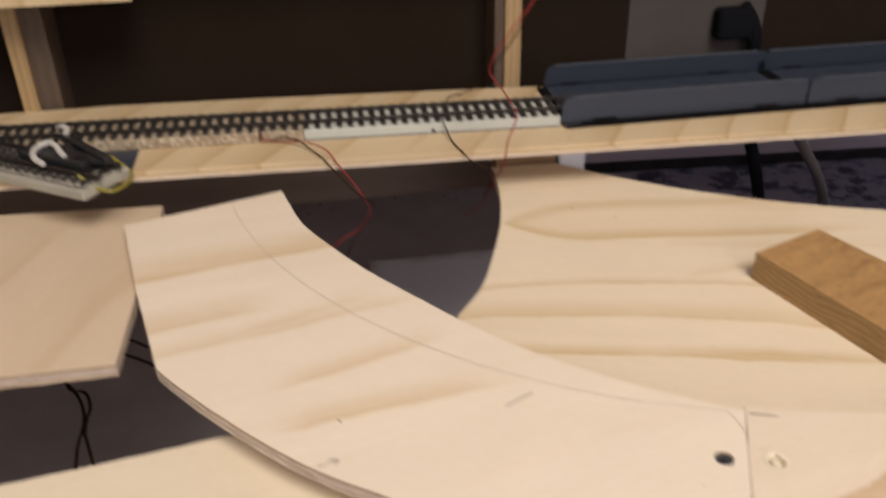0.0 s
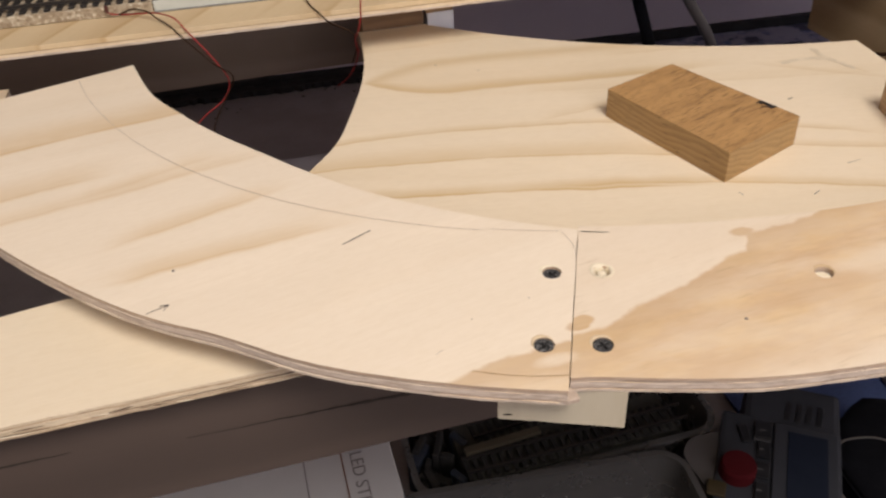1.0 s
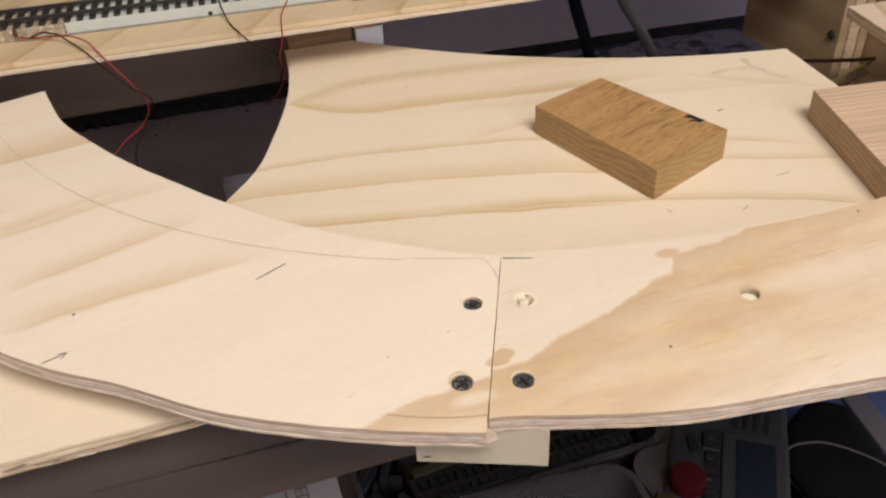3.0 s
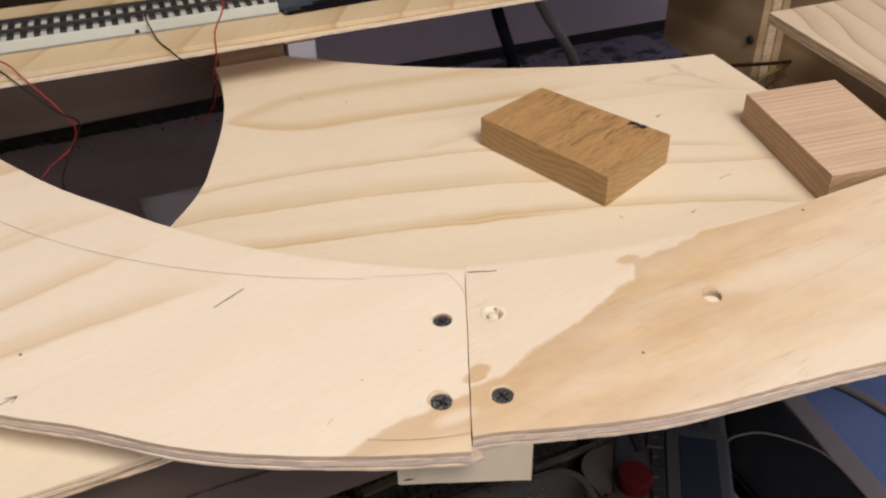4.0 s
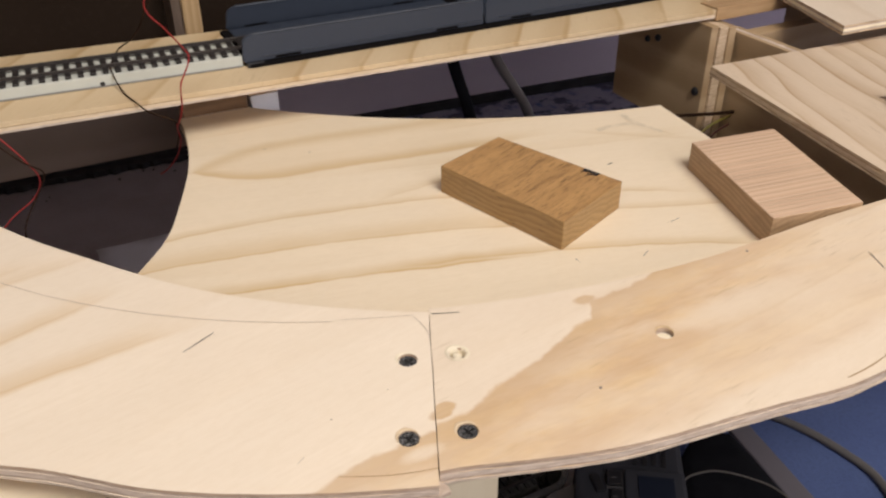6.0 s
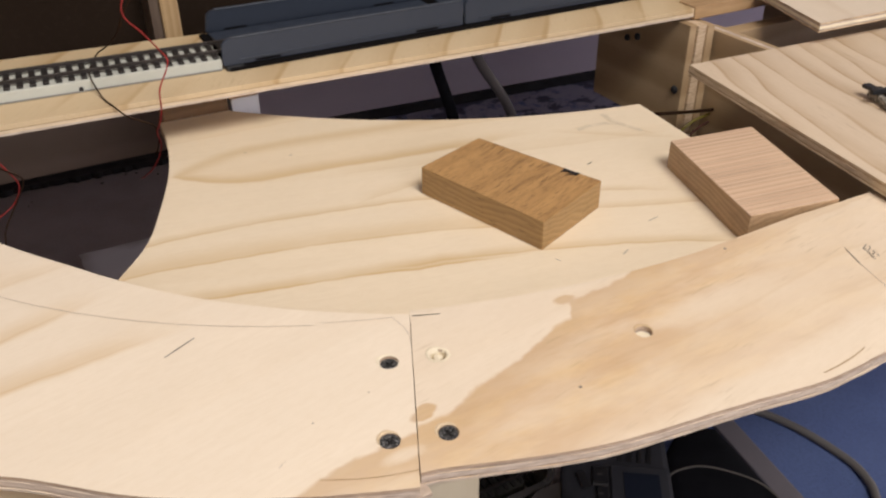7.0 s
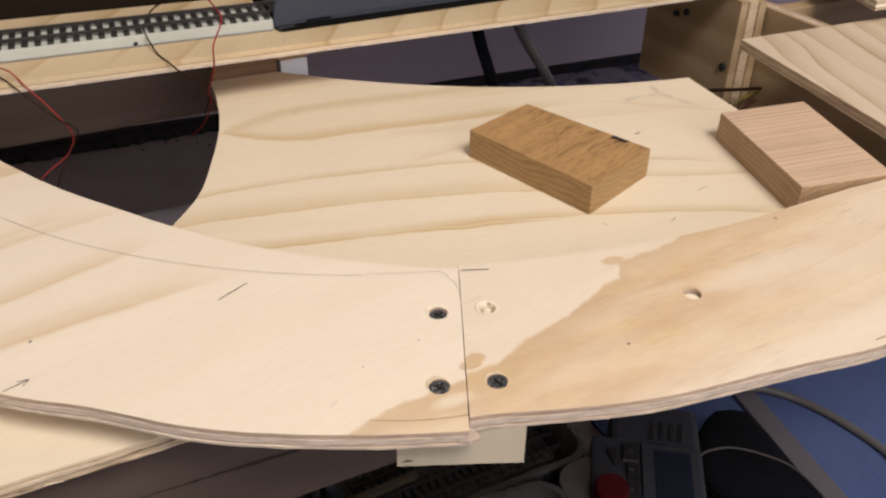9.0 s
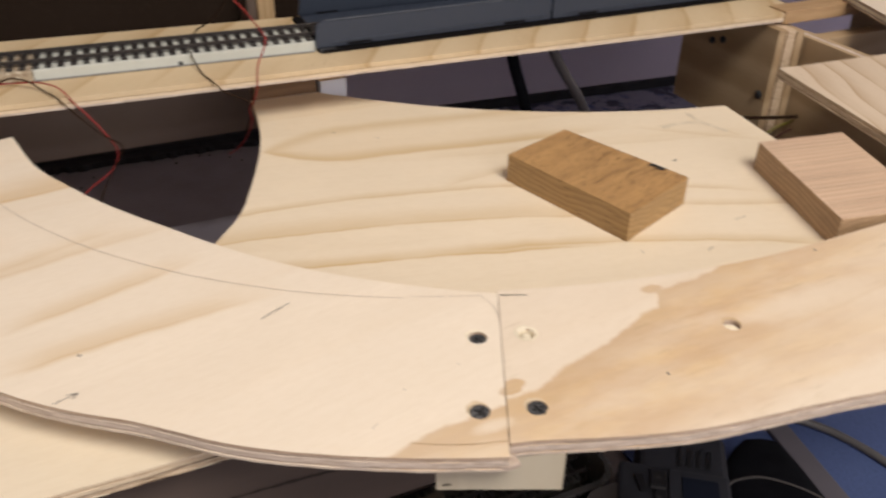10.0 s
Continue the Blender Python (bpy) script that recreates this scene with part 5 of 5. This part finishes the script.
part("frayed_end", box_bm(-0.1888, -0.1864, 0.3230, 0.3252, 0.0240, 0.0288, 0.0006), "maroon_wire", bpy.data.objects["red_loop_wire"], "dark frayed insulation")
wire("black_frame_wire", [(0.33, 0.245, -0.052), (0.36, 0.240, -0.0555), (0.405, 0.238, -0.0615), (0.46, 0.240, -0.068), (0.52, 0.25, -0.08)], 0.0015, "black_wire", "black wire running along the frame", "frame wires")
wire("yellow_frame_wire", [(0.37, 0.235, -0.084), (0.388, 0.240, -0.076), (0.406, 0.240, -0.069), (0.45, 0.245, -0.067), (0.50, 0.25, -0.078)], 0.0011, "yellow_wire", "yellow wire running along the frame", "frame wires")
wire("dark_red_frame_wire", [(0.385, 0.235, -0.090), (0.406, 0.240, -0.0785), (0.453, 0.243, -0.0715), (0.50, 0.25, -0.08)], 0.0010, "maroon_wire", "dark red wire running along the frame", "frame wires")
for i, pts in enumerate((
        [(-0.40, 0.335, -0.12), (-0.364, 0.322, -0.15), (-0.347, 0.2954, -0.15), (-0.336, 0.290, -0.15), (-0.329, 0.2727, -0.15), (-0.3285, 0.2485, -0.152), (-0.3185, 0.2176, -0.16), (-0.32, 0.20, -0.41)],
        [(-0.362, 0.320, -0.152), (-0.342, 0.292, -0.155), (-0.335, 0.270, -0.16), (-0.3375, 0.245, -0.17), (-0.336, 0.220, -0.2), (-0.34, 0.22, -0.41)],
        [(-0.37, 0.37, -0.14), (-0.317, 0.354, -0.15), (-0.296, 0.338, -0.15), (-0.25, 0.32, -0.17), (-0.2, 0.32, -0.41)],
        [(-0.36, 0.36, -0.14), (-0.317, 0.335, -0.15), (-0.291, 0.315, -0.15), (-0.24, 0.30, -0.18), (-0.19, 0.28, -0.41)])):
    wire("hanging_wire", pts, 0.0012, "black_wire", "black wire hanging below the boards", "wires below the boards")
wire("black_hose", [(0.303, 0.55, -0.06), (0.315, 0.55, -0.108), (0.337, 0.55, -0.175), (0.37, 0.56, -0.30), (0.39, 0.57, -0.411)], 0.0068, "bag", "thick black cable hanging behind the frame", "thick cables behind the frame")
wire("grey_hose", [(0.345, 0.55, -0.06), (0.372, 0.55, -0.112), (0.416, 0.55, -0.182), (0.462, 0.57, -0.30), (0.49, 0.59, -0.410)], 0.0060, "hose", "thick grey cable hanging behind the frame", "thick cables behind the frame")

# ---- things on the floor below ----
carton = thing("led_strip_box", (-0.2, 0.1, FLOOR), "white card box printed LED STRIP", "box")
part("carton", box_bm(-0.36, -0.048, -0.12, 0.245, FLOOR + 0.0005, -0.34, 0.0012), "card", carton)
for x, mat in ((-0.122, "printing"), (-0.0905, "brown_line")):
    part("printed_line", box_bm(x - 0.0006, x + 0.0006, -0.12, 0.2445, -0.3398, -0.3394, 0.0), mat, carton)
words = bpy.data.curves.new("printed_words", "FONT")
words.body, words.size, words.extrude = "LED STRIP", 0.0155, 0.0001
words.materials.append(M["printing"])
txt = new("printed_words", words)
txt.parent = carton
txt.matrix_basis = Matrix.Translation(Vector((-0.0835, 0.226, -0.3393)) - BASE[carton.name]) @ Matrix.Rotation(radians(-90), 4, "Z")


def tray(name, x0, x1, y0, y1, h, turn, label):
    """An open milky plastic storage box with a rolled rim."""
    it = thing(name, ((x0 + x1) / 2, (y0 + y1) / 2, FLOOR), label, "storage box", "clear storage boxes")
    c = ((x0 + x1) / 2, (y0 + y1) / 2, 0)
    r = 0.022

    def loop(grow, n=8):
        pts = []
        for cx, cy, a in ((x1 - r, y1 - r, 0), (x0 + r, y1 - r, 90), (x0 + r, y0 + r, 180), (x1 - r, y0 + r, 270)):
            pts += arc(cx, cy, r + grow, a, a + 90, n)
        return pts

    def shell(levels, close):
        bm = bmesh.new()
        rings = [[bm.verts.new((x, y, FLOOR + z)) for x, y in loop(g)] for g, z in levels]
        if not close:
            rings.append(rings[0])
        for a, b in zip(rings, rings[1:]):
            for j in range(len(a)):
                bm.faces.new((a[j - 1], a[j], b[j], b[j - 1]))
        if close:
            bm.faces.new(rings[0])
            bm.faces.new(rings[-1])
        return turned(bm, c, turn)

    tub = part("tub", shell(((-0.006, 0.001), (-0.0002, h - 0.004), (-0.0018, h - 0.004), (-0.0075, 0.0025)), True), "clear", it)
    part("rim", shell(((-0.0016, h - 0.0038), (0.0040, h - 0.0038), (0.0044, h - 0.0006), (0.0036, h), (-0.0016, h)), False), "clear", it, "rolled rim")
    for k in range(5):
        x = x0 + (x1 - x0) * (k + 1) / 6
        part("rib", turned(box_bm(x - 0.0008, x + 0.0008, y0 - 0.0006, y0 + 0.0012, FLOOR + 0.012, FLOOR + h - 0.0042, 0.0003, 1), c, turn), "clear", tub)
    return it, c


tub, c = tray("clear_track_box", -0.030, 0.245, 0.1845, 0.305, 0.050, 0, "milky clear plastic box holding spare track")
near, _ = tray("clear_small_box", -0.062, 0.184, -0.02, 0.1760, 0.057, -5, "milky clear plastic storage box with rounded corners")
spare = thing("spare_track", (0.1, 0.22, FLOOR + 0.003), "lengths of spare dark model track in a box", "model track", "spare track pieces")
for k, (yy, zz, x0, x1) in enumerate(((0.2080, 0.050, 0.012, 0.222), (0.252, 0.046, 0.03, 0.225))):
    for s in (-0.008, 0.008):
        part("rail", turned(box_bm(x0, x1, yy + s - 0.0009, yy + s + 0.0009, FLOOR + zz, FLOOR + zz + 0.003, 0.0), c, 0.8 + 3 * k), "rail", spare)
    for i in range(int((x1 - x0) / 0.0082)):
        part("sleeper", turned(box_bm(x0 + i * 0.0082, x0 + i * 0.0082 + 0.0036, yy - 0.015, yy + 0.015, FLOOR + zz - 0.002, FLOOR + zz, 0.0), c, 0.8 + 3 * k), "spare", spare)
part("packing", turned(box_bm(0.012, 0.215, 0.194, 0.285, FLOOR + 0.003, FLOOR + 0.0435, 0.004), c, 1), "dull", spare, "dull brown packing under the rails")
stick = thing("pale_stick", (0.05, 0.26, FLOOR + 0.04), "short pale wooden stick among the spare track", "stick")
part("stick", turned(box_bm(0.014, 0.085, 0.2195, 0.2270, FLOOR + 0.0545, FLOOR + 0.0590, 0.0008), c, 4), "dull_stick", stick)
bits = thing("black_track_parts", (0.0, 0.24, FLOOR + 0.003), "heap of small black track parts", "track parts")
rnd = random.Random(12)
for i in range(22):
    x, y = rnd.uniform(-0.022, 0.018), rnd.uniform(0.185, 0.275)
    w, d, h = rnd.uniform(0.004, 0.012), rnd.uniform(0.012, 0.03), rnd.uniform(0.034, 0.050)
    part("piece", turned(box_bm(x - w / 2, x + w / 2, y - d / 2, y + d / 2, FLOOR + 0.003, FLOOR + h, 0.001, 1), (x, y, 0), rnd.uniform(-40, 60)), "spare" if i % 4 else "trough", bits)

# hand controller, lying turned on the carpet
ctl = thing("hand_controller", (0.27, 0.12, FLOOR), "grey-blue hand controller with red knob and screen", "controller")
CX, CY, CZ = 0.300, 0.160, -0.362


def cbox(name, u0, u1, v0, v1, z0, z1, mat, label="", bevel=0.001, lean=0.0):
    bm = box_bm(CX + u0, CX + u1, CY + v0, CY + v1, CZ + z0, CZ + z1, bevel)
    if lean:
        turned(bm, (CX + (u0 + u1) / 2, CY + (v0 + v1) / 2, 0), lean)
    return part(name, turned(bm, (CX, CY, 0), -35.0), mat, ctl, label)


# Slab added to the case; its outline follows a separate tray's rim.
grip = [(0.205, 0.02), (0.30, 0.02), (0.30, 0.1715), (0.262, 0.1755)] + arc(0.220, 0.1525, 0.0240, 75, 185, 14)
part("side_slab", slab_bm(grip, CZ - 0.0045, FLOOR + 0.0036), "grip", ctl, "rounded slab added beside the case")
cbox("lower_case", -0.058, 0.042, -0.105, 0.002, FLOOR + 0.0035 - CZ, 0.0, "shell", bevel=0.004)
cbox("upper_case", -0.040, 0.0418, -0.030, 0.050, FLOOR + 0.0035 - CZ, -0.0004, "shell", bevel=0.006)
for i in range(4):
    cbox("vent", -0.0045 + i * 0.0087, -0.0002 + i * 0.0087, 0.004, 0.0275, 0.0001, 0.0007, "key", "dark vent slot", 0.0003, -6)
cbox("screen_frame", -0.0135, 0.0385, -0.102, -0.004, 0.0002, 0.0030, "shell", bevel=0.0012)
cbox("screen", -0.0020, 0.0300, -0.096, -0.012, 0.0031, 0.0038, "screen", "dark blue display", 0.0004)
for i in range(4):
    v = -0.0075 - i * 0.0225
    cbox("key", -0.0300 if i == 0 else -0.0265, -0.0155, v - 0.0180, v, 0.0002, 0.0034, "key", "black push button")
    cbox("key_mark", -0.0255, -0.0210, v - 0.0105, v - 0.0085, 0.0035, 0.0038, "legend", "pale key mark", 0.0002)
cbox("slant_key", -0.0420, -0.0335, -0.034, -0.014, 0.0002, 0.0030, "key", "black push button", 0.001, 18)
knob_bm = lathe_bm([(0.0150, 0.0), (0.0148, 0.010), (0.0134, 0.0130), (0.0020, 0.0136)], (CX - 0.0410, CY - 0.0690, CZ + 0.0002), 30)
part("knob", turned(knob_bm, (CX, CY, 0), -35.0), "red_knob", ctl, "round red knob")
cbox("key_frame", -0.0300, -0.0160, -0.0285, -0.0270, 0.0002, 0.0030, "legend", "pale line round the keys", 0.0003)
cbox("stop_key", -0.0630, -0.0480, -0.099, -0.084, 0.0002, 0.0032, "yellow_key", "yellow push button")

bag = thing("black_bag", (0.42, 0.08, FLOOR), "limp black fabric bag on the carpet", "bag")
BAG_OUT = [(0.322, 0.118), (0.340, 0.148), (0.3507, 0.1580), (0.3731, 0.1710), (0.3890, 0.1765), (0.4054, 0.1710), (0.4150, 0.1630), (0.4125, 0.132), (0.406, 0.090), (0.402, 0.055), (0.395, -0.06), (0.330, -0.08), (0.318, 0.02)]


def sack(levels, step=0.004):
    """A soft case: its outline carried up through levels of (shrink, z), with creases."""
    bm = bmesh.new()
    loop = dense(BAG_OUT, step)
    cx, cy = 0.366, 0.06
    rings = []
    for shrink, z in levels:
        row = []
        for x, y in loop:
            crease = 0.0016 * noise.noise((x * 40, y * 40, z * 60))
            d = math.hypot(x - cx, y - cy)
            k = 1 - (shrink + crease) / d
            row.append(bm.verts.new((cx + (x - cx) * k, cy + (y - cy) * k, z + 0.4 * crease)))
        rings.append(row)
    for a, b in zip(rings, rings[1:]):
        for j in range(len(a)):
            bm.faces.new((a[j - 1], a[j], b[j], b[j - 1]))
    bm.faces.new(rings[0])
    bm.faces.new(rings[-1])
    return bm


part("body", sack(((0.004, FLOOR + 0.0045), (0.0, FLOOR + 0.010), (0.0, -0.390), (0.001, -0.378))), "bag", bag, soft=True)
part("lid_flap", sack(((-0.001, -0.3775), (-0.001, -0.3735), (0.003, -0.3705), (0.012, -0.3690), (0.030, -0.3685))), "bag", bag, soft=True)
part("zip", sack(((-0.0018, -0.3795), (-0.0022, -0.3785), (-0.0018, -0.3776))), "key", bag, "black zip round the lid")
lead = thing("pale_lead", (0.40, 0.13, -0.35), "thin pale lead lying over the black bag", "cable")
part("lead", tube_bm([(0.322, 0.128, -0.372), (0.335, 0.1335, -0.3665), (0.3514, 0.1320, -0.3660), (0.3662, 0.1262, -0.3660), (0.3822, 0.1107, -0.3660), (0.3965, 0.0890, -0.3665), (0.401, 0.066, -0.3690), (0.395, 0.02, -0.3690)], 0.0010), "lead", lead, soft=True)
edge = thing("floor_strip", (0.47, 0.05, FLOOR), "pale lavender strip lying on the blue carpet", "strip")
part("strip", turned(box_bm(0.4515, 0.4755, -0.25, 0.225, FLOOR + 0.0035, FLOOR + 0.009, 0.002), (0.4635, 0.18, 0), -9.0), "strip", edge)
coil = thing("grey_floor_cable", (0.53, 0.1, FLOOR), "grey cable curving over the blue carpet", "cable")
part("cable", tube_bm([(0.46, 0.222, FLOOR + 0.0140), (0.492, 0.205, FLOOR + 0.0100), (0.514, 0.180, FLOOR + 0.0078), (0.527, 0.149, FLOOR + 0.0078), (0.534, 0.118, FLOOR + 0.0078), (0.537, 0.087, FLOOR + 0.0078), (0.532, 0.065, FLOOR + 0.0078), (0.523, 0.049, FLOOR + 0.0078), (0.49, 0.01, FLOOR + 0.0078)], 0.0043, 10), "cable", coil, soft=True)
